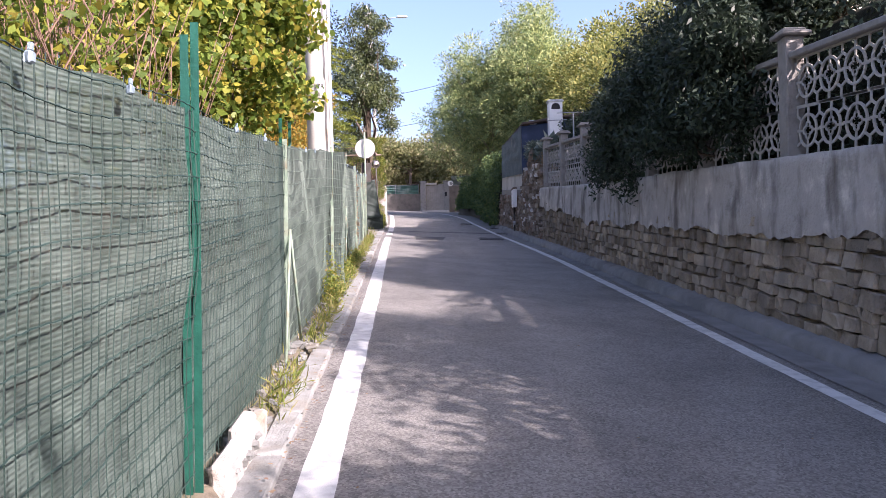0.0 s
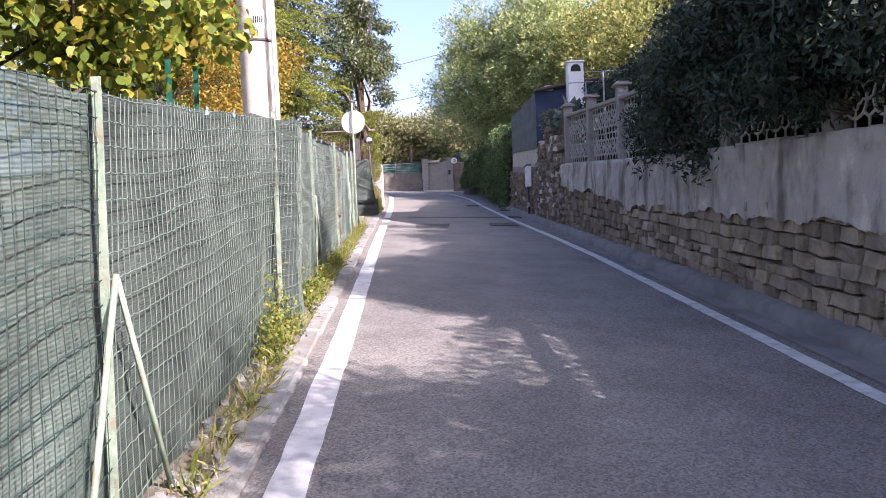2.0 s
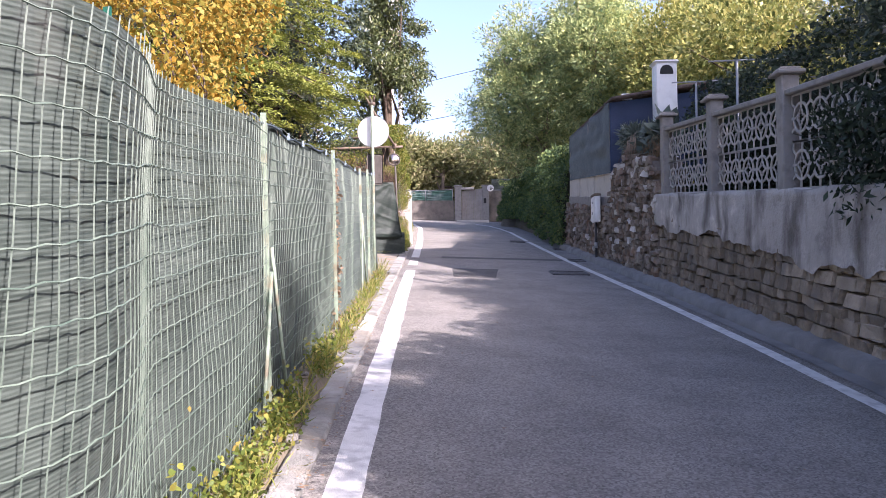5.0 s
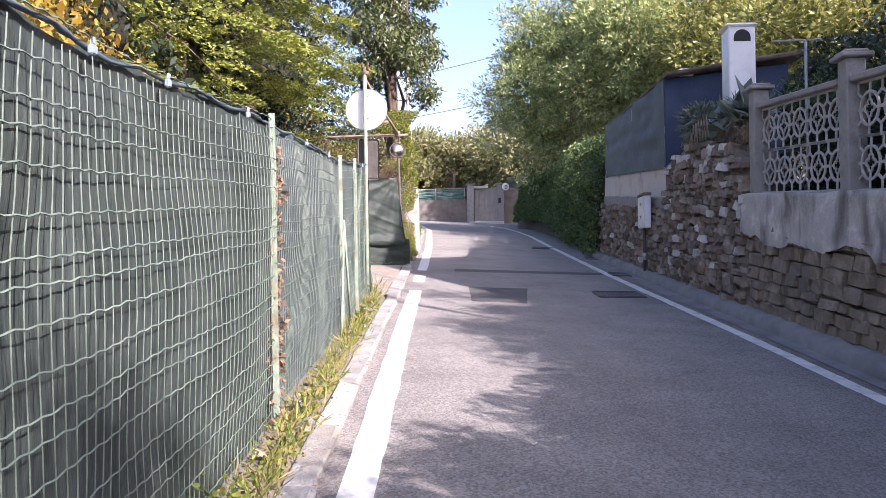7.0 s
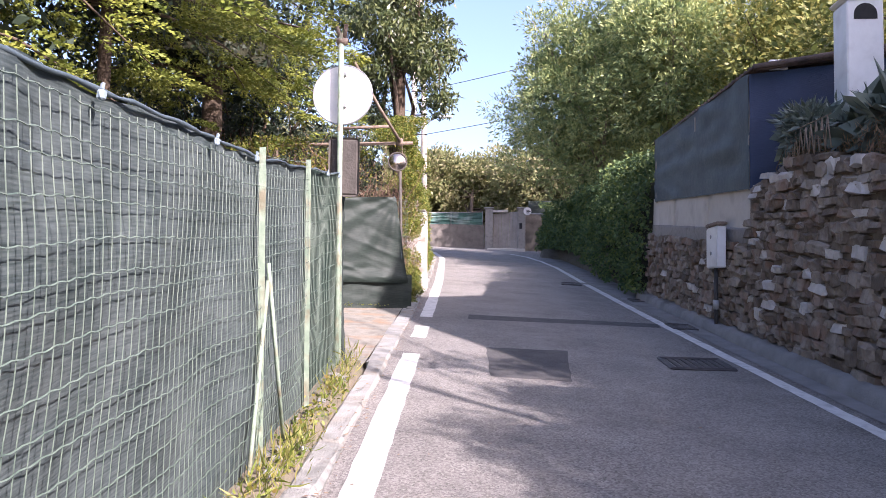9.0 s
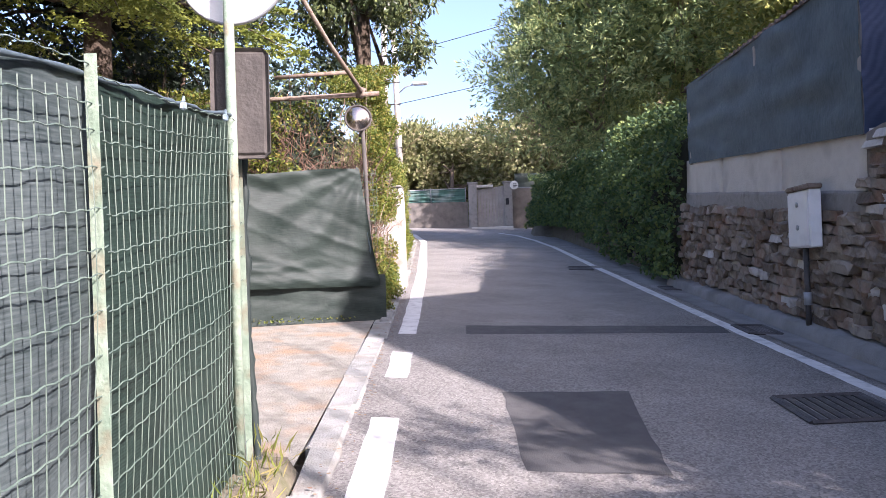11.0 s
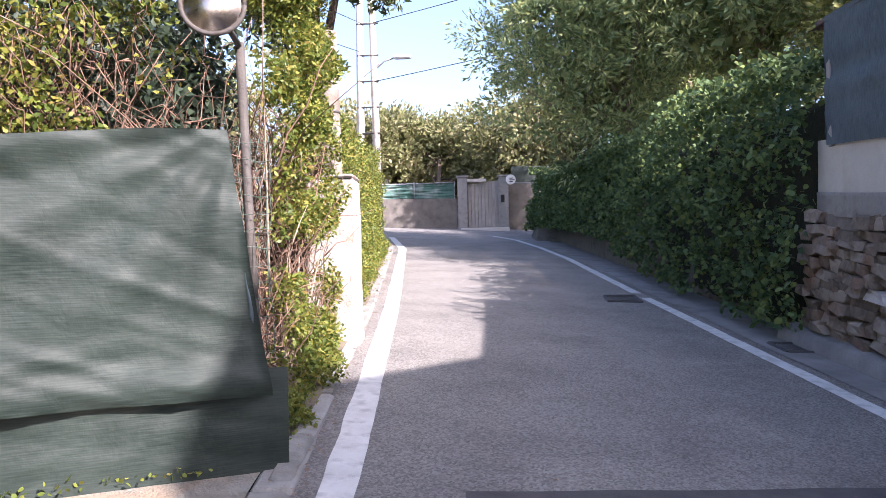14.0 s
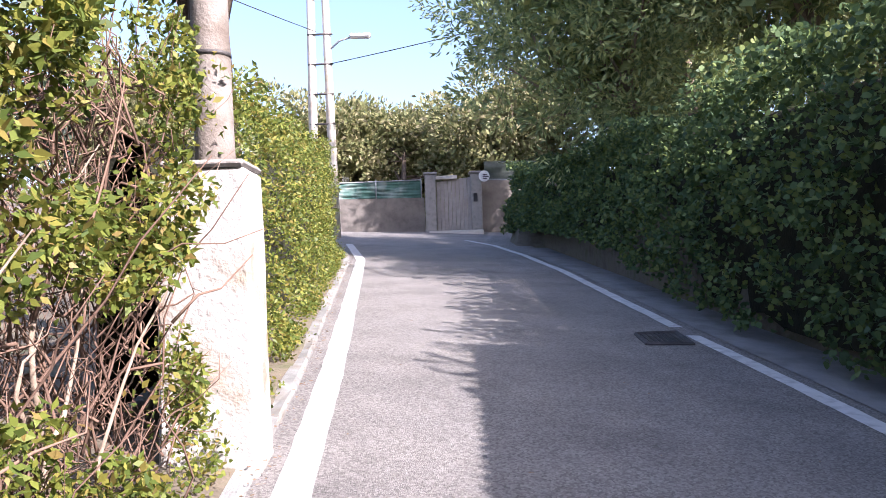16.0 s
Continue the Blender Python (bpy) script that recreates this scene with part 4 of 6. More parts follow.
# round traffic sign seen from behind on a pipe post, with a framed mirror lower down
sx, sy = -2.2, 22.25
sign = thing("traffic_sign", "round traffic sign seen from its pale back on a pipe post", "traffic sign", (sx, sy, gz(sx, sy)))
tubes("post", [([(0, 0, -0.2), (0, 0, 1.6), (-0.01, 0, 3.2)], 0.026)], OLDPOST, sign, 12)
bm = bmesh.new()
bmesh.ops.create_cone(bm, cap_ends=True, segments=36, radius1=0.282, radius2=0.282, depth=0.012, matrix=pose(0.0, 0.07, 2.63, 90, 0, 0))
disc = part("disc", bm, WHITEPAINT, sign, "pale grey aluminium back of a sign disc")
tubes("rim", [([(0.282 * math.cos(a), 0.07, 2.63 + 0.282 * math.sin(a)) for a in [2 * math.pi * k / 36 for k in range(37)]], 0.009)], GALV, disc, 6)
for h in (2.52, 2.82):
    bm = bmesh.new()
    box(bm, (-0.04, 0.02, h - 0.018), (0.04, 0.062, h + 0.018), 0.004)
    part("bracket", bm, GALV, sign)
tubes("clamp", [([(-0.05, 0, 3.12), (0.05, 0, 3.12)], 0.035), ([(-0.02, 0, 3.16), (-0.05, -0.02, 3.26)], 0.02), ([(0.02, 0, 3.16), (0.04, -0.02, 3.28)], 0.02)], RUST, sign, 8)
bm = bmesh.new()
box(bm, (-0.12, 0.05, 1.66), (0.17, 0.075, 2.22), 0.03)
bmesh.ops.rotate(bm, verts=bm.verts, cent=(0, 0.06, 2), matrix=Matrix.Rotation(radians(8), 3, "Z"))
part("mirror_panel", bm, DULLGREY, sign, "grey rear of a rectangular mirror")

# small convex mirror on a bracket over the drive
MIRROR = bpy.data.materials.new("mirror_glass")
MIRROR.use_nodes = True
mb = MIRROR.node_tree.nodes["Principled BSDF"]
mb.inputs["Base Color"].default_value = (0.5, 0.43, 0.37, 1)
mb.inputs["Metallic"].default_value = 1.0
mb.inputs["Roughness"].default_value = 0.22
mx_, my_ = -2.3, 26.95
mirror = thing("convex_mirror", "small round convex traffic mirror on a thin pipe", "traffic mirror", (mx_, my_, gz(mx_, my_)))
tubes("post", [([(0.05, 0.6, -0.1), (0.0, 0.55, 1.2), (-0.03, 0.5, 2.3)], 0.026), ([(-0.03, 0.5, 2.28), (0.0, 0.05, 2.33)], 0.016)], DULLGREY, mirror, 8)
bm = bmesh.new()
for i in range(7):
    r = 0.135 * i / 6
    ring = [bm.verts.new((r * math.cos(2 * math.pi * k / 24), -0.045 * (1 - (i / 6) ** 2), r * math.sin(2 * math.pi * k / 24))) for k in range(24)]
    if i:
        for k in range(24):
            bm.faces.new((last[k], last[(k + 1) % 24], ring[(k + 1) % 24], ring[k]))
    last = ring
bmesh.ops.remove_doubles(bm, verts=bm.verts, dist=1e-5)
g = part("glass", bm, MIRROR, mirror, smooth=True)
g.matrix_basis = pose(0.0, -0.02, 2.33, -6, 0, 14)
g = tubes("rim", [([(0.143 * math.cos(a), 0, 0.143 * math.sin(a)) for a in [2 * math.pi * k / 28 for k in range(29)]], 0.012)], DULLGREY, mirror, 6)
g.matrix_basis = pose(0.0, -0.02, 2.33, -6, 0, 14)
tubes("hood", [([(0, 0.0, 2.33), (0.0, 0.06, 2.33)], 0.05)], WHITEPAINT, mirror, 10)

# rusty pipe frame over the gate
pf = thing("pipe_frame", "rusty scaffold pipe frame over the sheeted gate", "pipe frame", (-3.0, 27.0, gz(-3.0, 27.0)))
tubes("cross_pipe", [([(-2.9, 0.85, 2.68), (-0.6, 0.66, 2.7), (0.86, 0.56, 2.7)], 0.03)], RUST, pf, 8)
tubes("upper_pipe", [([(-0.4, 0.6, 2.95), (0.45, 0.75, 3.02)], 0.026)], RUST, pf, 8)
tubes("brace_pipe", [([(0.1, -0.6, 3.7), (0.36, 0.1, 3.2), (0.66, 0.52, 2.72)], 0.026)], RUST, pf, 8)
tubes("upright", [([(-1.45, 0.76, -0.1), (-1.45, 0.76, 2.68)], 0.03)], RUST, pf, 8)
tubes("coupler", [([(0.62, 0.58, 2.66), (0.66, 0.55, 2.78)], 0.05)], RUST, pf, 8)

# gate hung with grey-green sheeting
gate_cloth = thing("sheeted_gate", "wide gate hung with wrinkled grey-green shade sheeting", "gate", (-4.6, 26.25, gz(-4.6, 26.25)))


def sheet_hang(name, p0, p1, lo, hi, mat, parent, seed, wrinkle=0.05, sag=0.1, nx=70, nz=36, off=0.0, skew=0.0):
    V, Fc, UV = [], [], []
    o = parent.location
    d = Vector((p1[0] - p0[0], p1[1] - p0[1], 0))
    L = d.length
    nrm = Vector((d.y, -d.x, 0)).normalized()
    for i in range(nx + 1):
        u = i / nx
        for j in range(nz + 1):
            v = j / nz
            x, y = p0[0] + d.x * u, p0[1] + d.y * u
            h = lo + (hi - lo) * v
            h += -sag * math.sin(math.pi * u) * v ** 2 + 0.04 * noise.noise((u * 5, seed, 0)) * v
            if v < 0.12:
                h += 0.05 * noise.noise((u * 4, seed, 3)) * (1 - v / 0.12)
            # folds run from the hung corners to the middle of the hem
            e = wrinkle * (0.35 * noise.noise((u * 4, v * 2.5, seed + 4)) + 0.12 * noise.noise((u * 16, v * 9, seed + 7)))
            # sharp creases that sweep down from the hung corner and flatten out
            for kx, kz, ph, am in ((7.0, 5.2, 0.0, 1.0), (9.0, -3.0, 2.3, 0.55), (15.0, 9.0, 5.1, 0.5)):
                w = u * kx + v * kz + 0.7 * noise.noise((u * 1.6, v * 1.4, ph + seed))
                e += wrinkle * am * 0.42 * max(0.0, 1 - 3.6 * abs(noise.noise((w, ph, seed * 0.7)))) * (0.25 + 0.75 * abs(noise.noise((u * 2.6, v * 1.7, ph))))
            e += wrinkle * 0.5 * max(0.0, 1 - abs(v - 0.12 - 0.5 * (u - 0.45) ** 2) / 0.05) * math.sin(math.pi * min(1.0, u * 1.1))
            if skew:
                # folds fan out from the two hung corners
                for cu, amp, fr in ((1.0, 1.0, 11.0), (0.0, 0.8, 9.0), (0.62, 0.5, 7.0)):
                    dx, dz = abs(cu - u) * 3.2 + 0.05, 1.03 - v
                    th = math.atan2(dz, dx if u < cu else -dx)
                    far = math.hypot(dx, dz)
                    e += wrinkle * 0.3 * amp * math.sin(th * fr * 1.5 + 1.6 * noise.noise((u * 2.5, v * 2.0, cu))) * min(1.0, far * 1.5) * math.exp(-far * 0.55)
            e += wrinkle * 0.6 * math.exp(-((v - 0.05) / 0.08) ** 2)
            x += d.x * skew * (1 - v) * u
            y += d.y * skew * (1 - v) * u
            V.append((x - o.x + nrm.x * (e + off), y - o.y + nrm.y * (e + off), gz(x, y) - o.z + h))
            UV.append((u * L, h))
    for i in range(nx):
        for j in range(nz):
            k = i * (nz + 1) + j
            Fc.append((k, k + nz + 1, k + nz + 2, k + 1))
    ob = mesh(name, V, Fc, mat, parent, True)
    uv = ob.data.uv_layers.new(name="UVMap")
    uv.data.foreach_set("uv", [c for lp in ob.data.loops for c in UV[lp.vertex_index]])
    return ob


sheet_hang("upper_sheet", (-6.4, 25.35), (-2.4, 27.4), 0.42, 1.78, SHEETING, gate_cloth, 2, 0.085, 0.12, 170, 56, 0.06, 0.045)
o = gate_cloth.location
pts = []
for k in range(25):
    f = k / 24
    x = -2.4 + 0.18 * (1 - f) + 0.012 * noise.noise((f * 9, 0, 1))
    y = 27.4 + 0.092 * (1 - f) - 0.05 + 0.012 * noise.noise((f * 8, 4, 1))
    pts.append((x - o.x, y - o.y, gz(x, y) + 0.44 + 1.36 * f - o.z))
tubes("edge_hem", [(pts, [0.012 + 0.008 * noise.noise((k * 0.9, 0, 6)) for k in range(25)])], DARKCLOTH, gate_cloth, 7)
sheet_hang("lower_sheet", (-6.4, 25.35), (-2.12, 27.52), -0.07, 0.55, SHEETING, gate_cloth, 5, 0.03, 0.02, 120, 20)
tubes("gate_frame", [([(0.0, -0.05, 0), (0.0, -0.05, 1.4)], 0.025)], OLDPOST, gate_cloth, 8)

# offcut of wire netting rolled round the mirror's pipe
roll = thing("wire_roll", "loose strip of green wire netting tied round a pipe", "wire netting", (-2.31, 27.52, gz(-2.31, 27.52)))
rw = random.Random(6)
for k in range(7):
    a = k * 0.9
    tubes("upright_wire", [([(0.11 * math.cos(a) + rw.uniform(-0.02, 0.02), 0.09 * math.sin(a), 0.62 + 1.15 * j / 8) for j in range(9)], 0.002)], UPWIRE, roll, 4)
for k in range(13):
    z = 0.62 + k * 0.092
    tubes("hoop_wire", [([(0.11 * math.cos(a) + rw.uniform(-0.008, 0.008), 0.09 * math.sin(a), z + rw.uniform(-0.012, 0.012)) for a in [2 * math.pi * j / 12 for j in range(13)]], 0.0018)], UPWIRE, roll, 4)

# white pillar with a concrete pole behind it
wx, wy = -2.42, 30.95
pillar = thing("gate_pillar", "whitewashed square masonry pillar with a worn cap", "pillar", (wx, wy, gz(wx, wy)))
bm = bmesh.new()
box(bm, (-0.28, -0.17, -0.2), (0.2, 0.23, 1.58), 0.02)
bmesh.ops.subdivide_edges(bm, edges=bm.edges[:], cuts=3, use_grid_fill=True)
for v in bm.verts:
    v.co += Vector((1, 1, 0)) * 0.012 * noise.noise(v.co * 4)
    v.co.x *= 1.08 - 0.08 * v.co.z
part("shaft", bm, WHITEWASH, pillar)
bm = bmesh.new()
box(bm, (-0.25, -0.19, 1.582), (0.19, 0.24, 1.62), 0.015)
part("cap", bm, CONCRETE, pillar)
utility_pole((-2.52, 31.4, gz(-2.52, 31.4)), 3.15, 0.13, 0.11, "weathered concrete pole behind the white pillar", (-0.08, 0.1), (2.3,), OLDPOLE)

# gas meter box on a pipe
qx, qy = 2.58, 27.1
meter = thing("meter_box", "pale grey utility box on a pipe against the stone wall", "utility box", (qx, qy, gz(qx, qy)))
bm = bmesh.new()
box(bm, (-0.1, -0.3, 0.98), (0.03, 0.26, 1.6), 0.012)
part("body", bm, WHITEPAINT, meter)
bm = bmesh.new()
box(bm, (-0.113, -0.28, 1.0), (-0.102, 0.24, 1.57), 0.004)
door = part("door", bm, WHITEPAINT, meter)
for h in (1.2, 1.45):
    tubes("lock", [([(-0.112, -0.02, h), (-0.125, -0.02, h)], 0.03)], GALV, door, 8)
bm = bmesh.new()
box(bm, (-0.12, -0.32, 1.602), (0.04, 0.28, 1.66), 0.015)
part("hood", bm, RUST, meter)
tubes("pipe", [([(-0.05, -0.05, 0.0), (-0.05, -0.05, 0.98)], 0.03)], IRON, meter, 8)
tubes("collar", [([(-0.05, -0.05, 0.36), (-0.05, -0.05, 0.5)], 0.042)], GALV, meter, 8)

# ---------------------------------------------------------------- sheeted shed over the wall
shx, shy = 2.75, 26.1
shed = thing("garden_shed", "garden shed clad in dark sheeting with a tiled roof", "shed", (shx, shy, gz(shx, shy) + 2.15))


def panel(name, quad, mat, parent, n=14, wr=0.02, seed=1):
    V, Fc, UV = [], [], []
    a, b, c, d = [Vector(q) for q in quad]
    nrm = (b - a).cross(d - a).normalized()
    for i in range(n + 1):
        for j in range(n + 1):
            p = a.lerp(b, i / n).lerp(d.lerp(c, i / n), j / n)
            V.append(p + nrm * wr * noise.noise((i * 0.45, j * 0.3, seed)))
            UV.append(((b - a).length * i / n, (d - a).length * j / n))
    for i in range(n):
        for j in range(n):
            k = i * (n + 1) + j
            Fc.append((k, k + n + 1, k + n + 2, k + 1))
    ob = mesh(name, V, Fc, mat, parent, True)
    uv = ob.data.uv_layers.new(name="UVMap")
    uv.data.foreach_set("uv", [q for lp in ob.data.loops for q in UV[lp.vertex_index]])
    return ob


panel("front_sheet", [(-0.02, 0, 0), (-0.29, 5.2, 0.42), (-0.29, 5.2, 1.7), (-0.02, 0, 1.62)], DARKCLOTH, shed, 20, 0.05, 1)
panel("side_sheet", [(2.2, -0.05, 0), (-0.02, -0.03, 0), (-0.02, -0.03, 1.6), (2.2, -0.05, 1.85)], BLUECLOTH, shed, 14, 0.04, 4)
panel("end_sheet", [(-0.29, 5.2, 0.42), (2.0, 5.3, 0.42), (2.0, 5.3, 1.95), (-0.29, 5.2, 1.7)], DARKCLOTH, shed, 10, 0.03, 6)
panel("rear_wall", [(2.0, 5.3, 0.3), (2.2, 0, 0.0), (2.2, 0, 1.9), (2.0, 5.3, 1.95)], DARKCLOTH, shed, 6, 0.0, 6)
for (xx, yy, z0, z1) in ((0.03, 0.05, 0, 1.62), (-0.1, 2.5, 0.2, 1.62), (-0.24, 5.15, 0.4, 1.68)):
    bm = bmesh.new()
    box(bm, (xx - 0.04, yy - 0.04, z0), (xx + 0.04, yy + 0.04, z1), 0.006)
    part("post", bm, GATEWOOD, shed)
# roof: courses of curved tiles falling to the lane
runs = []
for i in range(34):
    f = i / 33
    yy = -0.12 + 5.5 * f
    x0 = 0.03 - 0.27 * f
    pts = [(x0 - 0.02, yy, 1.66 + 0.02 * f), (x0 + 1.1, yy, 1.84 + 0.02 * f), (x0 + 2.5, yy, 2.04 + 0.02 * f)]
    runs.append((pts, 0.055))
for run in runs:
    tubes("roof_tile", [run], TILE, shed, 6)
panel("roof_deck", [(-0.03, -0.2, 1.63), (-0.31, 5.5, 1.65), (2.1, 5.4, 2.0), (2.3, -0.15, 2.0)], TILE, shed, 6, 0.0, 2)
bm = bmesh.new()
box(bm, (0.25, -0.06, 1.66), (0.5, 0.0, 1.8), 0.01)
part("fascia", bm, WHITEPAINT, shed)

# white barbecue chimney and vine pergola on the terrace
cx, cy = 3.72, 25.0
chim = thing("barbecue_chimney", "whitewashed garden barbecue chimney with an arched vent", "chimney", (cx, cy, gz(cx, cy) + 1.6))
bm = bmesh.new()
box(bm, (-0.22, -0.2, -0.1), (0.22, 0.2, 2.86), 0.02)
flue = part("flue", bm, WHITEPAINT, chim)
bm = bmesh.new()
box(bm, (-0.27, -0.23, 2.862), (0.27, 0.23, 2.93), 0.04)
part("cap", bm, WHITEPAINT, flue)
bm = bmesh.new()
pts = [(-0.14, -0.205, 2.62), (0.14, -0.205, 2.62)] + [(0.14 * math.cos(a), -0.205, 2.68 + 0.14 * math.sin(a)) for a in [math.pi * k / 8 for k in range(9)]]
bm.faces.new([bm.verts.new(p) for p in pts])
part("vent", bm, BLACK, flue)
pergola = thing("pergola", "pale pipe pergola standing on the terrace", "pergola", (3.35, 21.0, gz(3.35, 21.0) + 1.6))
for (xx, yy) in ((0.0, -1.6), (0.0, 0.4), (1.9, -1.6), (1.9, 0.4)):
    tubes("pole", [([(xx, yy, 0.05 * yy - 0.2), (xx, yy, 1.95 + 0.09 * yy)], 0.018)], GALV, pergola, 8)
for yy in (-1.6, 0.4):
    tubes("crossbar", [([(-0.4, yy, 1.95 + 0.09 * yy), (2.3, yy, 2.0 + 0.09 * yy)], 0.012)], GALV, pergola, 8)

# ---------------------------------------------------------------- wall and gate at the head of the lane
def end_y(x):
    return 54.6 + 0.35 * (x + 1.3)


wall_end = tagged(new("wall_end"), "grey blockwork wall closing the head of the lane", "wall", kind="structure")


def end_wall(name, x0, x1, h0, h1, mat):
    bm = bmesh.new()
    a, b = (x0, end_y(x0)), (x1, end_y(x1))
    vs = []
    for (x, y), h in ((a, h0), (b, h1)):
        z = gz(-1, 54)
        vs.append([bm.verts.new((x, y, z - 0.6)), bm.verts.new((x, y, z + h)), bm.verts.new((x - 0.1, y + 0.28, z + h)), bm.verts.new((x - 0.1, y + 0.28, z - 0.6))])
    for i in range(4):
        bm.faces.new((vs[0][i], vs[0][(i + 1) % 4], vs[1][(i + 1) % 4], vs[1][i]))
    bm.faces.new(vs[0][::-1])
    bm.faces.new(vs[1])
    return part(name, bm, mat, wall_end)


end_wall("left_wall", -16, -1.55, 1.05, 1.3, ENDWALL)
end_wall("right_wall", 0.45, 4.5, 1.95, 1.95, ENDWALL)
zE = gz(-1, 54)
gate = thing("metal_gate", "grey double-leaf gate between concrete pillars", "gate", (-0.5, 54.7, zE))
for x in (-1.32, 0.33):
    bm = bmesh.new()
    box(bm, (x + 0.5 - 0.2, -0.25, -0.3), (x + 0.5 + 0.2, 0.2, 2.12), 0.02)
    pier = part("pillar", bm, CONCRETE, gate)
    bm = bmesh.new()
    box(bm, (x + 0.5 - 0.25, -0.3, 2.122), (x + 0.5 + 0.25, 0.25, 2.2), 0.02)
    part("pillar_cap", bm, CONCRETE, pier)
for i in range(9):
    bm = bmesh.new()
    x0 = -0.6 + i * 0.138
    box(bm, (x0, -0.03, 0.03), (x0 + 0.13, 0.03, 1.88 + 0.015 * i), 0.008)
    part("board", bm, GATEWOOD, gate)
bm = bmesh.new()
box(bm, (-0.62, -0.2, 1.95), (0.15, 0.15, 2.07), 0.01)
part("lintel", bm, BLOCKWORK, gate)
bm = bmesh.new()
box(bm, (0.72, -0.3, 1.1), (0.86, -0.24, 1.4), 0.01)
part("letter_box", bm, BLACK, gate)
bm = bmesh.new()
bmesh.ops.create_cone(bm, cap_ends=True, segments=28, radius1=0.2, radius2=0.2, depth=0.03, matrix=pose(1.12, -0.3, 2.0, 90, 0, 10))
plaque = part("plaque", bm, WHITEPAINT, gate, "round pale plaque with dark marks")
for dz, w in ((0.05, 0.1), (-0.02, 0.16), (-0.09, 0.1)):
    bm = bmesh.new()
    box(bm, (1.12 - w, -0.324, 2.0 + dz - 0.018), (1.12 + w, -0.316, 2.0 + dz + 0.018))
    part("plaque_bar", bm, BLACK, plaque)
bm = bmesh.new()
box(bm, (-0.9, -1.0, -0.3), (1.0, -0.2, 0.06), 0.02)
part("sill", bm, BLOCKWORK, gate)
screen = thing("green_screen", "turquoise plastic screen on a rail above the end wall", "screen", (-3.5, 53.9, zE + 1.25))
panel("sheet", [(-4.5, -1.5, -0.15), (1.85, 0.7, 0.06), (1.85, 0.7, 0.68), (-4.5, -1.5, 0.42)], GREENPANEL, screen, 24, 0.12, 3)
for k in range(5):
    f = k / 4
    p = Vector((-4.5, -1.55, -0.2)).lerp(Vector((1.85, 0.65, 0.0)), f)
    tubes("post", [([p, p + Vector((0, 0, 0.75))], 0.02)], GALV, screen, 6)
tubes("rail", [([(-4.5, -1.55, 0.4), (1.85, 0.65, 0.7)], 0.02)], GALV, screen, 6)
screen2 = thing("green_screen", "dark green mesh screen above the end wall", "screen", (1.5, 55.6, zE + 1.95))
panel("sheet", [(-0.8, -0.25, 0), (2.8, 1.0, 0), (2.8, 1.0, 0.8), (-0.8, -0.25, 0.7)], NETTING, screen2, 12, 0.06, 3)
tubes("rail", [([(-0.8, -0.28, 0.02), (2.8, 0.97, 0.02)], 0.03)], GALV, screen2, 6)


# ---------------------------------------------------------------- trees and shrubs
R1 = np.random.default_rng(11)


def up(x, y, h):
    return (x, y, gz(x, y) + h)


# left: broad-leaved tree by the pole, dry shrub before it
broad_tree("fig_tree", "broad-leaved fruit tree with yellowing green leaves behind the fence", up(-2.7, 7.4, 0), up(-2.25, 7.7, 3.05), (0.95, 1.6, 1.15), 44, 0.38, 17000, 0.078, LEAF_FIG, 0.09, seed=2, narrow=0.8, fill=0.9, droop=0.7, six=True)
broad_tree("garden_tree", "tall thin-branched garden tree with yellow-green autumn leaves", up(-4.2, 6.2, 0), up(-4.0, 6.5, 3.8), (2.0, 3.0, 1.9), 60, 0.5, 21000, 0.075, LEAF_FIG, 0.1, seed=3, narrow=0.75, fill=0.9, droop=0.6)
broad_tree("garden_tree", "dense green garden tree behind the fence", up(-6.5, 10.5, 0), up(-6.2, 10.5, 3.6), (2.3, 3.6, 2.6), 60, 0.7, 12000, 0.11, LEAF_OLIVE, 0.14, seed=33, narrow=0.7, fill=0.7)
broad_tree("garden_tree", "dense green garden tree behind the fence", up(-6.5, 2.0, 0), up(-5.6, 2.0, 3.4), (2.0, 3.4, 2.2), 50, 0.7, 12000, 0.1, LEAF_OLIVE, 0.14, seed=34, narrow=0.7, fill=0.7)


def twiggy(name, label, base, centre, radii, n, n_leaves, leafmat, seed, leaf=0.05, twig=0.012, twigmat=None):
    rng = np.random.default_rng(seed)
    t = thing(name, label, "shrub", base)
    b, c = np.array(base), np.array(centre) - np.array(base)
    runs, tips = [], []
    for i in range(n):
        d = rng.normal(size=3)
        d /= np.linalg.norm(d)
        q = c + d * np.array(radii) * rng.random() ** 0.4
        s = np.array([rng.uniform(-0.3, 0.3) * radii[0], rng.uniform(-0.5, 0.5) * radii[1], 0]) + np.array([c[0], c[1], 0]) * 0.5
        pts = [s]
        for k in range(1, 6):
            pts.append(s + (q - s) * k / 5 + rng.normal(size=3) * 0.13)
        runs.append((pts, [twig * (1 - 0.8 * k / 5) + 0.002 for k in range(6)]))
        for _ in range(3):
            e = q + rng.normal(size=3) * 0.25
            runs.append(([pts[3], (pts[3] + e) / 2 + rng.normal(size=3) * 0.05, e], [twig * 0.45, twig * 0.3, 0.002]))
            tips += [pts[3] + (e - pts[3]) * f for f in (0.5, 0.8, 1.0)]
    tubes("branch_work", runs, twigmat or TWIG, t, 4)
    tips = np.array(tips)
    if n_leaves:
        p = tips[rng.integers(0, len(tips), n_leaves)] + rng.normal(size=(n_leaves, 3)) * 0.07
        leaves("foliage", p, leaf, leafmat, t, rng=rng)
    return t


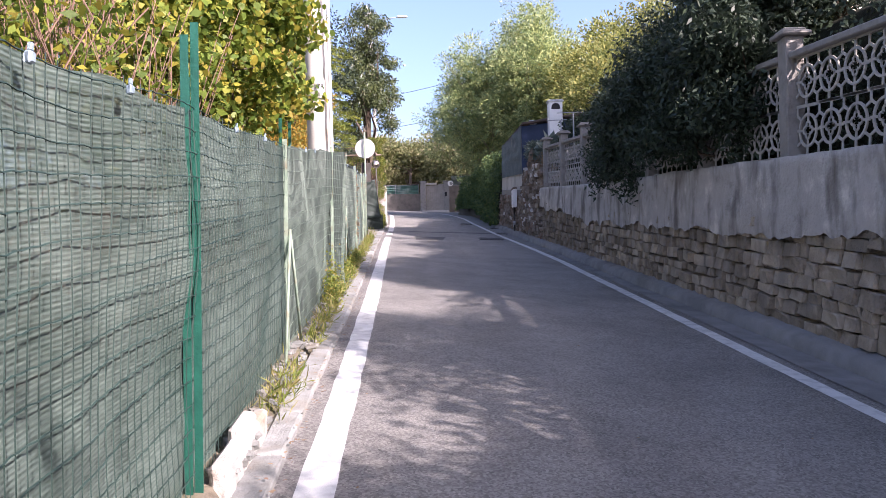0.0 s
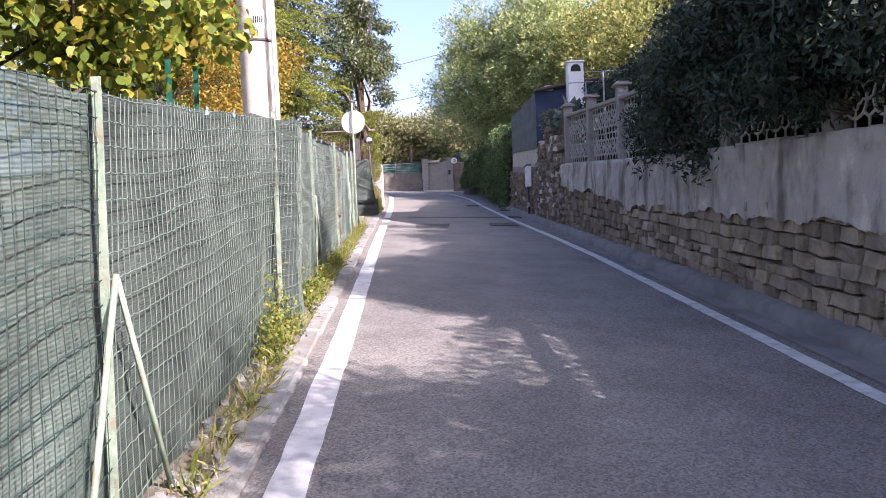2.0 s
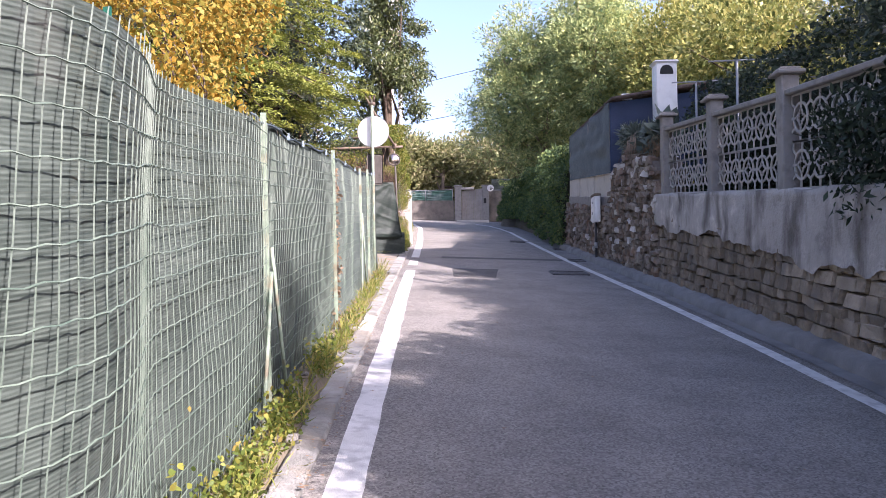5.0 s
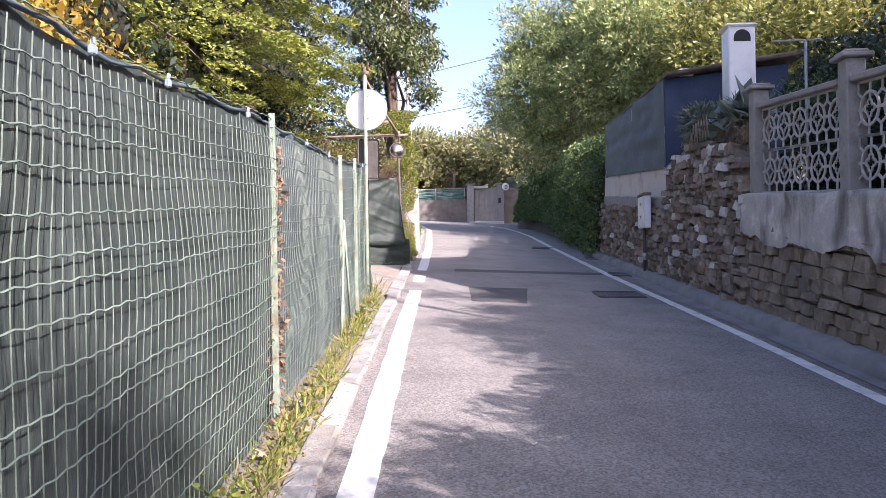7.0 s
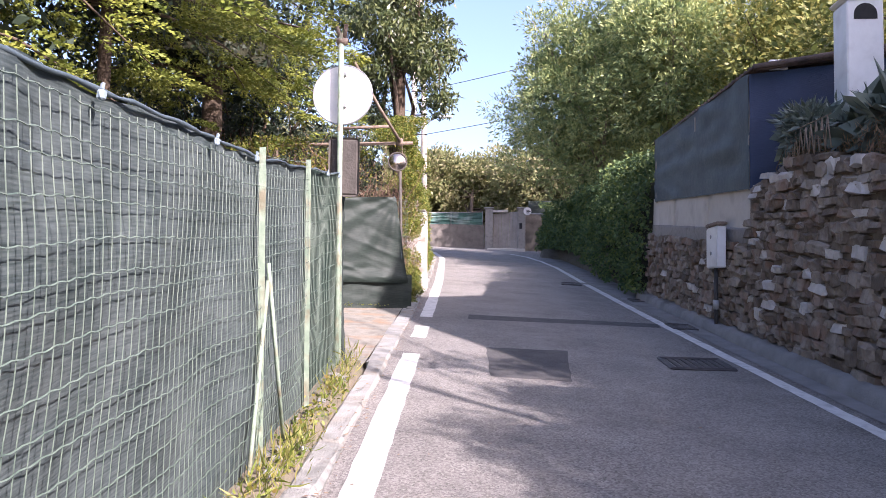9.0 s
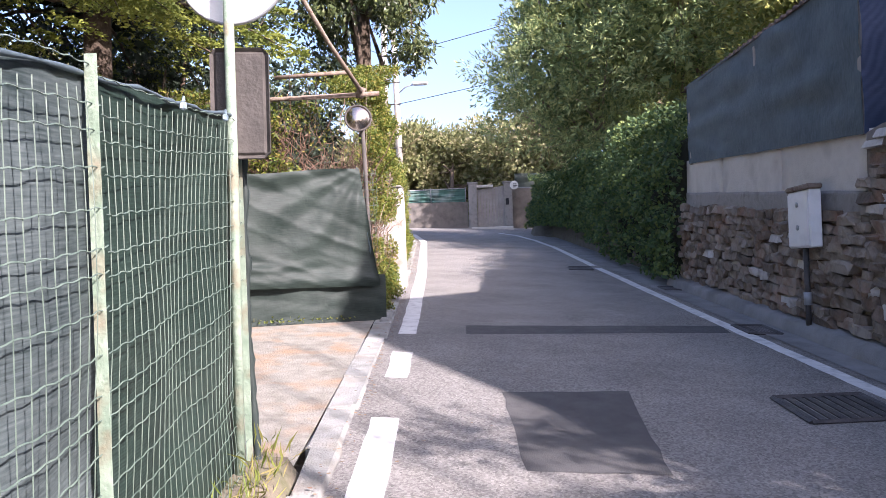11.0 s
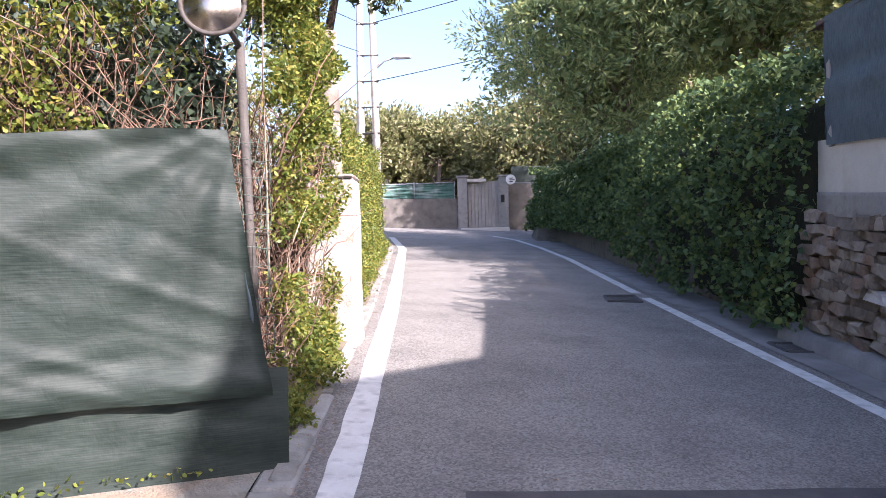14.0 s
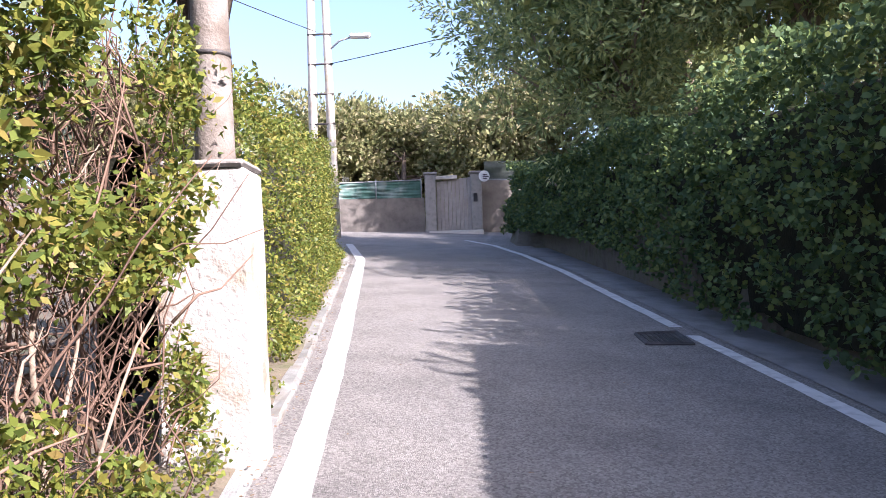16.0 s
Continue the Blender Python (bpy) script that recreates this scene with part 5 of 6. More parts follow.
twiggy("dry_shrub", "half-bare brown shrub with sparse dry leaves behind the fence", up(-2.0, 4.6, 0), up(-2.3, 4.8, 2.3), (0.8, 1.6, 0.8), 46, 3200, LEAF_FIG, 4, 0.07)
twiggy("dry_shrub", "half-bare brown shrub with sparse dry leaves behind the fence", up(-2.6, 1.5, 0), up(-2.9, 1.8, 2.2), (0.9, 1.6, 0.9), 34, 2400, LEAF_FIG, 14, 0.07)
broad_tree("golden_shrub", "golden orange autumn shrub leaning on the fence", up(-3.0, 15.2, 0), up(-2.95, 15.0, 2.5), (0.85, 2.2, 1.5), 60, 0.38, 20000, 0.055, LEAF_GOLD, 0.06, seed=5, fill=0.8, category="shrub")


# near-black colour that paints the shade inside hedges and conifers
SHADE_BODY = material("inner_shade", [(0.012, 0.014, 0.008), (0.03, 0.03, 0.016)], 7, 1.0, 0.6, 30)


def conifer(name, label, base, height, reach, seed, mat, first=0.8, n_whorl=16, density=1.0, size=0.1, trunk=0.22):
    """A spruce-like tree: whorls of drooping flat branches clothed in sprays of needles."""
    rng = np.random.default_rng(seed)
    t = thing(name, label, "tree", base)
    runs = [([(0, 0, -0.3), (0.05, 0.02, height * 0.5), (0, 0, height)], [trunk, trunk * 0.6, 0.02])]
    P, N = [], []
    for k in range(n_whorl):
        f = k / (n_whorl - 1)
        z = first + (height - first) * f
        R = reach * (1 - f) ** 0.75 + 0.15
        nb = int(7 - 3 * f)
        a0 = rng.uniform(0, 6.28)
        for b in range(nb):
            a = a0 + 2 * math.pi * b / nb + rng.uniform(-0.25, 0.25)
            L = R * rng.uniform(0.7, 1.12)
            d = np.array([math.cos(a), math.sin(a), 0])
            side = np.array([-d[1], d[0], 0])
            lift, sag = 0.1 * L, 0.42 * L
            pts = [np.array([0, 0, z]) + d * L * s + np.array([0, 0, lift * s - sag * s * s]) for s in (0, 0.33, 0.66, 1.0)]
            runs.append((pts, [0.03, 0.022, 0.012, 0.004]))
            m = max(4, int(7.5 * L * density))
            s = np.linspace(0.3, 1.0, m) + rng.uniform(-0.06, 0.06, m)
            off = rng.uniform(-1, 1, m) * 0.26 * L * np.sin(np.pi * np.clip(s * 0.85 + 0.12, 0, 1))
            P.append(np.array([0, 0, z]) + d * (L * s)[:, None] + np.array([0, 0, 1.0]) * (lift * s - sag * s * s - 0.18 * np.abs(off) + rng.uniform(-0.12, 0.06, m))[:, None] + side * off[:, None])
            N.append(np.repeat((d * 0.8)[None], m, 0) + side * (np.sign(off) * 0.55)[:, None])
    P, N = np.concatenate(P), np.concatenate(N)
    N[:, 2] = 0
    N /= np.linalg.norm(N, axis=1)[:, None]
    S = np.stack([-N[:, 1], N[:, 0], N[:, 2]], 1)
    # every pad is a flat fan of needle sprays, drooping to its tip
    k = 120
    big = rng.uniform(0.65, 1.4, len(P))
    u = rng.uniform(-0.6, 1.0, (len(P), k))
    v = rng.uniform(-1, 1, (len(P), k)) * (1.05 - np.clip(u, 0, 1)) * (0.7 + 0.3 * np.cos(u * 15))
    su, sv = 0.3 * big[:, None], 0.2 * big[:, None]
    P2 = P[:, None, :] + N[:, None, :] * (u * su)[:, :, None] + S[:, None, :] * (v * sv)[:, :, None]
    P2[:, :, 2] += rng.normal(size=u.shape) * 0.018 - 0.1 * np.clip(u, 0, 1) ** 2 * big[:, None] - 0.05 * np.abs(v)
    N2 = N[:, None, :] * 0.9 + S[:, None, :] * v[:, :, None] * 0.9 + np.array([0, 0, -0.05])
    P2, N2 = P2.reshape(-1, 3), N2.reshape(-1, 3)
    # solid heart of the crown, its shade put into a near-black colour
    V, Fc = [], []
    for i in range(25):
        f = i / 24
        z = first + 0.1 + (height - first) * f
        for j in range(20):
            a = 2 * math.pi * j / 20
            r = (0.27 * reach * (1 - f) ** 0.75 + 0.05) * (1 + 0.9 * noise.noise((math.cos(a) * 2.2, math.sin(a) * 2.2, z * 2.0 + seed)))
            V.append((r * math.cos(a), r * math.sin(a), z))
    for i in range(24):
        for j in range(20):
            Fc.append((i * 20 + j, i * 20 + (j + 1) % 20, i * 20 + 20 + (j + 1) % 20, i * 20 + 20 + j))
    mesh("shade_core", V, Fc, SHADE_BODY, t, True)
    # darker leaves than the outer needles, to deepen the painted inner shade
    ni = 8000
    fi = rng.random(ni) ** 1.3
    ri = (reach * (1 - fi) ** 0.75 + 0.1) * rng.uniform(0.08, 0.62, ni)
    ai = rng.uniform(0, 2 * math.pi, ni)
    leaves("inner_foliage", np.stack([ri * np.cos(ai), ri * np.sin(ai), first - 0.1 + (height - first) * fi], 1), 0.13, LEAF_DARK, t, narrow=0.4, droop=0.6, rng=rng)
    tubes("trunk", runs, BARK, t, 6)
    leaves("crown", P2, size, mat, t, normal=N2, narrow=0.5, droop=0.0, spread=0.35, rng=rng)
    return t


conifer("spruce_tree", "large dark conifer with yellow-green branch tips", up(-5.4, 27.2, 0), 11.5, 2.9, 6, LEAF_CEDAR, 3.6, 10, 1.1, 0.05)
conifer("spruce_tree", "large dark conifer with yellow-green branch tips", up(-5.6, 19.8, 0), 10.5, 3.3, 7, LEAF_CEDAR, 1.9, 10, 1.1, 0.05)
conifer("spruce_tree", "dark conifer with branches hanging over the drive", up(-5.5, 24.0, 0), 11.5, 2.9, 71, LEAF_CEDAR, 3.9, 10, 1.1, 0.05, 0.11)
broad_tree("evergreen_tree", "dark dense evergreen behind the conifers", up(-8.0, 24.5, 0), up(-7.8, 24.5, 5.0), (1.8, 5.0, 4.4), 80, 1.0, 17000, 0.14, LEAF_DARK, 0.2, seed=57, fill=0.7)
broad_tree("evergreen_tree", "dark dense evergreen behind the conifers", up(-7.4, 19.0, 0), up(-7.2, 19.0, 5.2), (1.4, 4.0, 4.4), 80, 0.9, 17000, 0.14, LEAF_DARK, 0.2, seed=59, fill=0.7)
broad_tree("evergreen_tree", "dark dense evergreen behind the conifers", up(-6.4, 30.0, 0), up(-6.0, 30.2, 5.2), (2.2, 2.6, 4.2), 80, 0.9, 16000, 0.14, LEAF_DARK, 0.2, seed=60, fill=0.7)
broad_tree("laurel_shrub", "dark evergreen shrub behind the tangled hedge", up(-3.7, 29.3, 0), up(-3.6, 29.3, 1.6), (0.5, 1.3, 1.3), 40, 0.45, 12000, 0.08, LEAF_DARK, 0.06, seed=61, fill=0.7, category="shrub")
broad_tree("laurel_tree", "tall narrow-leaved evergreen tree with a dark trunk", up(-3.06, 33.6, 0), up(-3.1, 33.2, 6.2), (1.4, 1.6, 3.0), 70, 0.5, 24000, 0.14, LEAF_LAUREL, 0.24, seed=8, narrow=0.35, fill=0.8, droop=0.9)


# hedges: a wall-like body of leaves over twigs or a core coloured as shade
def hedge(name, label, path, mat, n, leaf, seed, depth=0.5, twig_n=0, narrow=0.55, category="hedge", out=1.0, twigmat=None, lump=0.12, lean=0.0, body=True, gap=0.0, six=False, rag=0.0):
    """path: rows of (x, y, low, high); the face leans to out (plus: toward +x)."""
    rng = np.random.default_rng(seed)
    P = np.array(path)
    x0, y0 = P[0][0], P[0][1]
    base = Vector((x0, y0, gz(x0, y0)))
    t = thing(name, label, category, base)
    seg = np.hypot(np.diff(P[:, 0]), np.diff(P[:, 1]))
    cum = np.concatenate([[0], np.cumsum(seg)])

    def at(s):
        return [np.interp(s, cum, P[:, i]) for i in range(4)]

    # inner body, near-black to stand in for shade behind the leaves
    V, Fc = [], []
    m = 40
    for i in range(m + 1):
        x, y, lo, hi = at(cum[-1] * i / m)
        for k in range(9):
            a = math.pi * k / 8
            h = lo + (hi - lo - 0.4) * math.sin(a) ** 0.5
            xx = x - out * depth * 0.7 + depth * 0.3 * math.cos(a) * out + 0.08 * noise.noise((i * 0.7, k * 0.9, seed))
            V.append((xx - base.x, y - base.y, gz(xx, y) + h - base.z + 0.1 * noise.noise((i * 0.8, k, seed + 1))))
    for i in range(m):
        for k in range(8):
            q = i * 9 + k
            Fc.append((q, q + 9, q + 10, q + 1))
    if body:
        mesh("shade_core", V, Fc, SHADE_BODY, t, True)
    s = rng.random(n) * cum[-1]
    x, y, lo, hi = at(s)
    v = rng.random(n)
    top = rng.random(n) < 0.28
    h = lo + (hi - lo) * np.where(top, rng.uniform(0.94, 1.05, n), v)
    inset = np.where(top, rng.random(n) * depth, np.abs(rng.normal(size=n)) * 0.1)
    inset += np.where((v > 0.85) & ~top, (v - 0.85) * 1.0, 0)
    wob = np.array([noise.noise((a * 1.3, b * 1.6, seed)) + 0.6 * noise.noise((a * 3.1, b * 3.4, seed + 2)) for a, b in zip(y, h)])
    if rag:
        wob = wob + rag * np.array([noise.noise((a * 5.5, b * 4.5, seed + 5)) for a, b in zip(y, h)])
    h = h + np.where(top, 0.14 * wob, 0)
    xx = x + out * (lump * wob - inset - lean * v ** 2)
    keep = wob > -0.55 + gap + 0.3 * rng.random(n)
    pos = np.stack([xx - base.x, y - base.y, -0.031 - 0.0514 * xx + 0.0921 * y + h - base.z], 1)[keep]
    nrm = np.tile(np.array([out * 0.5, -0.3, 0.15]), (len(pos), 1))
    leaves("foliage", pos, leaf, mat, t, normal=nrm, narrow=narrow, droop=0.25, rng=rng, spread=0.8, six=six)
    if twig_n:
        runs = []
        for i in range(twig_n):
            x, y, lo, hi = at(rng.random() * cum[-1])
            h0 = lo + (hi - lo) * rng.random() * 0.6
            p = np.array([x - out * rng.uniform(0.02, depth), y, gz(x, y) + h0]) - np.array(base)
            d = np.array([rng.normal() * 0.3, rng.normal() * 0.4, rng.uniform(0.1, 1.0)])
            L = rng.uniform(0.3, 0.9)
            pts = [p + d * L * k / 4 + rng.normal(size=3) * 0.035 for k in range(5)]
            r = rng.uniform(0.002, 0.008)
            runs.append((pts, [r * (1 - 0.17 * k) for k in range(5)]))
        tubes("dry_growth", runs, twigmat or TWIG, t, 4)
    return t



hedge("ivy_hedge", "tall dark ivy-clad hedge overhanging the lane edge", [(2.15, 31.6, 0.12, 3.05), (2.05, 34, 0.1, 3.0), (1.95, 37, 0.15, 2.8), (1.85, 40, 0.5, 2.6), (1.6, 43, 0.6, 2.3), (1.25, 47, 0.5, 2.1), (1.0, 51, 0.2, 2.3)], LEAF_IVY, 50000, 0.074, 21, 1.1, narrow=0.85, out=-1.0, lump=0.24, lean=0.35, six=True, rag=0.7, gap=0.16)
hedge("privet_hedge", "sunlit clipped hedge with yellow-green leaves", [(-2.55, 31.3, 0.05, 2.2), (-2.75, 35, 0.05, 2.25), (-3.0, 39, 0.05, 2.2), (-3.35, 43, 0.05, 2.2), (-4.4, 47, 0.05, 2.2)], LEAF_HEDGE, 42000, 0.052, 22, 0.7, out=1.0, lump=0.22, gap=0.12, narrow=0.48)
tangle = hedge("mixed_hedge", "tangled hedge of bright leaves and bare reddish twigs", [(-2.36, 28.1, 0.05, 2.7), (-2.36, 29.3, 0.05, 3.0), (-2.32, 30.0, 0.05, 3.2), (-2.5, 30.5, 0.05, 3.2)], LEAF_HEDGE, 72000, 0.042, 23, 0.7, 1100, out=1.0, lump=0.3, gap=0.55, narrow=0.5, body=False, rag=0.55)
rt = np.random.default_rng(91)
to = tangle.location
for k in range(9):
    y0 = rt.uniform(28.3, 29.6)
    x0 = -2.38 + rt.uniform(-0.12, 0.04)
    p = np.array([x0, y0, gz(x0, y0) + rt.uniform(-0.05, 0.9)]) - np.array(to)
    run = [p]
    step = np.array([0.0, rt.normal() * 0.05, 0.1])
    for j in range(7):
        step = step + rt.normal(size=3) * np.array([0.008, 0.06, 0.05])
        run.append(run[-1] + step)
    r0 = rt.uniform(0.007, 0.017)
    tubes("bare_branch", [(run, [r0 * (1 - 0.11 * j) for j in range(8)])], PALEBARK, tangle, 6)
runs = []
for k in range(24):
    y0 = 28.1 + k * 0.1
    runs.append(([(-2.3 - 0.01 * noise.noise((y0 * 3, h, 1)), y0 + 0.015 * noise.noise((y0, h * 3, 2)), gz(-2.3, y0) + h) for h in span(0.1, 2.0, 0.2)], 0.0016))
for k in range(18):
    h = 0.15 + k * 0.105
    runs.append(([(-2.298 - 0.01 * noise.noise((y0 * 3, h, 1)), y0, gz(-2.3, y0) + h + 0.02 * noise.noise((y0 * 2, h, 5))) for y0 in span(28.1, 30.4, 0.2)], 0.0016))
tubes("wire_mesh", runs, GALV, tangle, 3, False)["kind"] = "stuff"
hedge("bramble_thicket", "sunlit bramble thicket rising above the sheeted gate", [(-6.6, 26.2, 1.2, 2.0), (-4.4, 27.1, 1.3, 2.45), (-2.6, 27.95, 1.4, 2.95)], LEAF_HEDGE, 20000, 0.05, 24, 0.9, 1300, out=1.0, lump=0.3, gap=0.35, body=False)
broad_tree("laurel_shrub", "dark evergreen shrub in the garden behind the gate", up(-5.2, 29.0, 0), up(-5.0, 29.0, 2.6), (2.4, 1.6, 1.8), 40, 0.6, 9000, 0.09, LEAF_DARK, 0.1, seed=35, fill=0.8, category="shrub")

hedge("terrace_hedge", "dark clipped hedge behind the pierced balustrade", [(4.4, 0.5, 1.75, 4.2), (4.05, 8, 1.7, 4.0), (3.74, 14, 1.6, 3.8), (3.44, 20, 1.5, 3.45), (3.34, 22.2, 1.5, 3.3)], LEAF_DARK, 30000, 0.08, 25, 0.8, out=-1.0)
AGAVE = material("agave_leaf", [(0.06, 0.085, 0.075), (0.12, 0.155, 0.13), (0.19, 0.22, 0.17)], 3, 0.5, 0, island=True)
tuft_tree("terrace_shrub", "spiky blue-green succulents growing on the rubble wall", up(3.5, 23.6, 1.6), up(3.3, 23.7, 2.75), (0.3, 0.9, 0.25), 15, 0.12, 40, 0.24, AGAVE, 0.03, seed=38, narrow=0.1, category="shrub", out=1.6)
tuft_tree("terrace_shrub", "grey-green spiky shrub below the white chimney", up(3.3, 25.2, 1.6), up(3.15, 25.0, 2.8), (0.3, 0.6, 0.35), 26, 0.2, 90, 0.16, AGAVE, 0.03, seed=39, narrow=0.2, category="shrub")
broad_tree("terrace_tree", "dense small tree beside the white chimney", up(4.6, 23.0, 1.7), up(4.6, 23.0, 3.0), (0.6, 1.5, 0.8), 30, 0.4, 9000, 0.07, LEAF_IVY, 0.06, seed=40)
trellis = thing("wire_trellis", "small white zigzag wire trellis on the rubble wall", "trellis", (2.85, 24.2, gz(2.85, 24.2) + 2.45))
for i in range(9):
    yy = -0.6 + i * 0.15
    tubes("slat", [([(-0.05, yy, 0.0), (-0.05, yy + 0.09, 0.36)], 0.007), ([(-0.05, yy + 0.09, 0.36), (-0.05, yy + 0.15, 0.0)], 0.007)], PALEBARK, trellis, 4)
tubes("rail", [([(-0.05, -0.6, 0.36), (-0.05, 0.75, 0.40)], 0.007)], PALEBARK, trellis, 4)

# right: dark bush over the balustrade
broad_tree("dark_bush", "dense dark evergreen bush spilling over the wall", up(4.2, 12.4, 1.7), up(3.7, 12.8, 2.85), (0.82, 4.0, 1.3), 100, 0.45, 52000, 0.1, LEAF_DARK, 0.1, seed=9, narrow=0.34, fill=0.8, category="shrub")
broad_tree("dark_bush", "rounded dark evergreen bush hiding the balustrade", up(4.1, 10.2, 1.7), up(3.62, 10.0, 2.8), (0.55, 1.5, 1.05), 36, 0.42, 20000, 0.1, LEAF_DARK, 0.07, seed=62, narrow=0.34, fill=0.8, category="shrub")
broad_tree("dark_bush", "upper part of a dark evergreen leaning over the balustrade", up(4.3, 10.2, 1.7), up(3.8, 10.9, 3.7), (0.75, 2.9, 0.95), 50, 0.42, 28000, 0.1, LEAF_DARK, 0.08, seed=58, narrow=0.34, fill=0.8, category="shrub")
broad_tree("dark_tree", "dark evergreen tree on the terrace", up(5.6, 9.8, 1.7), up(5.2, 10.4, 4.6), (1.4, 2.0, 1.6), 60, 0.6, 22000, 0.11, LEAF_DARK, 0.14, seed=10, narrow=0.4, fill=0.8)
# stands outside the view; its crown serves to shade the lane around y 9
broad_tree("garden_tree", "leafy green tree on the terrace that shades the lane", up(6.0, 4.0, 1.8), up(5.6, 3.4, 4.5), (1.8, 2.6, 1.3), 50, 0.7, 18000, 0.1, LEAF_IVY, 0.14, seed=36, fill=0.8)
broad_tree("garden_tree", "leafy green tree on the terrace that shades the lane", up(5.7, 18.4, 1.8), up(5.6, 18.3, 4.8), (1.2, 2.2, 1.7), 50, 0.5, 15000, 0.09, LEAF_OLIVE, 0.14, seed=37, fill=0.8)
# added behind the camera's start, unseen, to shade the first metres of lane
broad_tree("garden_tree", "leafy green tree on the terrace that shades the lane", up(6.0, -1.5, 1.8), up(5.6, -1.5, 4.5), (1.8, 2.6, 1.3), 50, 0.7, 18000, 0.1, LEAF_IVY, 0.14, seed=49, fill=0.8)
broad_tree("garden_tree", "leafy green tree standing before the house", up(6.7, 15.0, 1.8), up(6.5, 15.0, 5.2), (1.2, 1.7, 2.0), 50, 0.6, 17000, 0.09, LEAF_OLIVE, 0.12, seed=56, fill=0.8)
# unseen spire, added to throw a shadow on the fence near y 14
broad_tree("dark_tree", "unseen narrow evergreen top added to shade the fence", up(5.3, 8.4, 1.8), up(5.2, 8.4, 6.6), (0.55, 0.75, 1.5), 30, 0.4, 9000, 0.1, LEAF_DARK, 0.08, seed=83, narrow=0.4, fill=0.8)
# unseen tree, added so its high crown shades the gate's left part
broad_tree("garden_tree", "unseen tall leafy tree added to shade the sheeted gate", up(6.6, 15.2, 1.8), up(6.7, 15.8, 13.3), (1.4, 1.2, 1.6), 44, 0.6, 17000, 0.2, LEAF_OLIVE, 0.07, seed=84, fill=0.8)
# trees on the slope behind the shed
specs = [
    ("grey_green_tree", 7.8, 29.8, 4.6, (2.6, 3.2, 2.0), LEAF_OLIVE, 0.085, 41, 190),
    ("grey_green_tree", 7.9, 36.5, 6.0, (2.4, 2.6, 3.2), LEAF_OLIVE, 0.09, 42, 210),
    ("grey_green_tree", 12.0, 31, 5.4, (3.0, 4.2, 2.8), LEAF_FAR, 0.1, 43, 220),
    ("grey_green_tree", 11.0, 41.5, 7.4, (3.6, 4.0, 4.6), LEAF_OLIVE, 0.11, 44, 260),
    ("grey_green_tree", 12.0, 11.0, 4.6, (3.0, 3.2, 1.8), LEAF_OLIVE, 0.09, 45, 150),
]
for nm, x, y, h, r, mat, leaf, sd, nt in specs:
    tuft_tree(nm, "grey-green leafy tree on the slope above the lane", up(x, y, 2.0), up(x - 0.3, y, h), r, nt, 0.8, 105, leaf * 1.75, mat, 0.16, seed=sd, group="slope trees")
tuft_tree("pine_tree", "tall feathery pine with pale green needle tufts beside the lane", up(3.3, 42.6, 1.0), up(2.3, 43.0, 6.2), (2.7, 2.6, 3.8), 230, 0.66, 150, 0.17, LEAF_PINE, 0.15, PALEBARK, seed=46, narrow=0.3, flat=0.75)
tuft_tree("pine_tree", "tall feathery pine with pale green needle tufts beside the lane", up(5.6, 40.0, 1.4), up(5.0, 40.2, 7.2), (2.1, 2.4, 4.2), 210, 0.66, 150, 0.17, LEAF_PINE, 0.16, PALEBARK, seed=47, narrow=0.3, flat=0.75)
tuft_tree("pine_tree", "tall feathery pine with pale green needle tufts beside the lane", up(6.0, 47.5, 1.2), up(5.9, 49.0, 8.2), (3.0, 2.8, 5.2), 210, 0.72, 140, 0.19, LEAF_PINE, 0.17, PALEBARK, seed=48, narrow=0.3, flat=0.75)
# gabled house on the terrace, unseen, shaped to cast the shadow across the lane
hx, hy0, hy1, hr = 7.6, 16.85, 24.1, 19.45
house = thing("house", "plain rendered gabled house, unseen, added for its shadow on the lane", "house", (hx, hr, gz(hx, hr) + 1.5))
hz = house.location.z
zr, z0, z1 = 12.0 - hz, 8.36 - hz, 9.84 - hz
bm = bmesh.new()
fr = [(0, hy0 - hr + 0.4, -1.5), (0, hy1 - hr - 0.4, -1.5), (0, hy1 - hr - 0.4, z1 - 0.12), (0, 0, zr - 0.2), (0, hy0 - hr + 0.4, z0 - 0.15)]
va = [bm.verts.new(p) for p in fr]
vb = [bm.verts.new((p[0] + 7.0, p[1], p[2])) for p in fr]
bm.faces.new(va)
bm.faces.new(vb[::-1])
for i in range(5):
    bm.faces.new((va[i], va[(i + 1) % 5], vb[(i + 1) % 5], vb[i]))
part("wall", bm, BLOCKWORK, house)
for ya, za in ((hy0 - hr, z0), (hy1 - hr, z1)):
    bm = bmesh.new()
    q = [(-0.1, 0, zr), (-0.1, ya, za), (7.3, ya, za), (7.3, 0, zr)]
    lo = [bm.verts.new(p) for p in q]
    hi = [bm.verts.new((p[0], p[1], p[2] + 0.14)) for p in q]
    bm.faces.new(lo)
    bm.faces.new(hi[::-1])
    for i in range(4):
        bm.faces.new((lo[i], lo[(i + 1) % 4], hi[(i + 1) % 4], hi[i]))
    part("roof", bm, TILE, house)
for yy in (-2.2, 1.8):
    bm = bmesh.new()
    box(bm, (-0.06, yy - 0.5, 2.6), (0.05, yy + 0.5, 4.0), 0.02)
    part("window", bm, GATEWOOD, house, "closed grey window shutter")

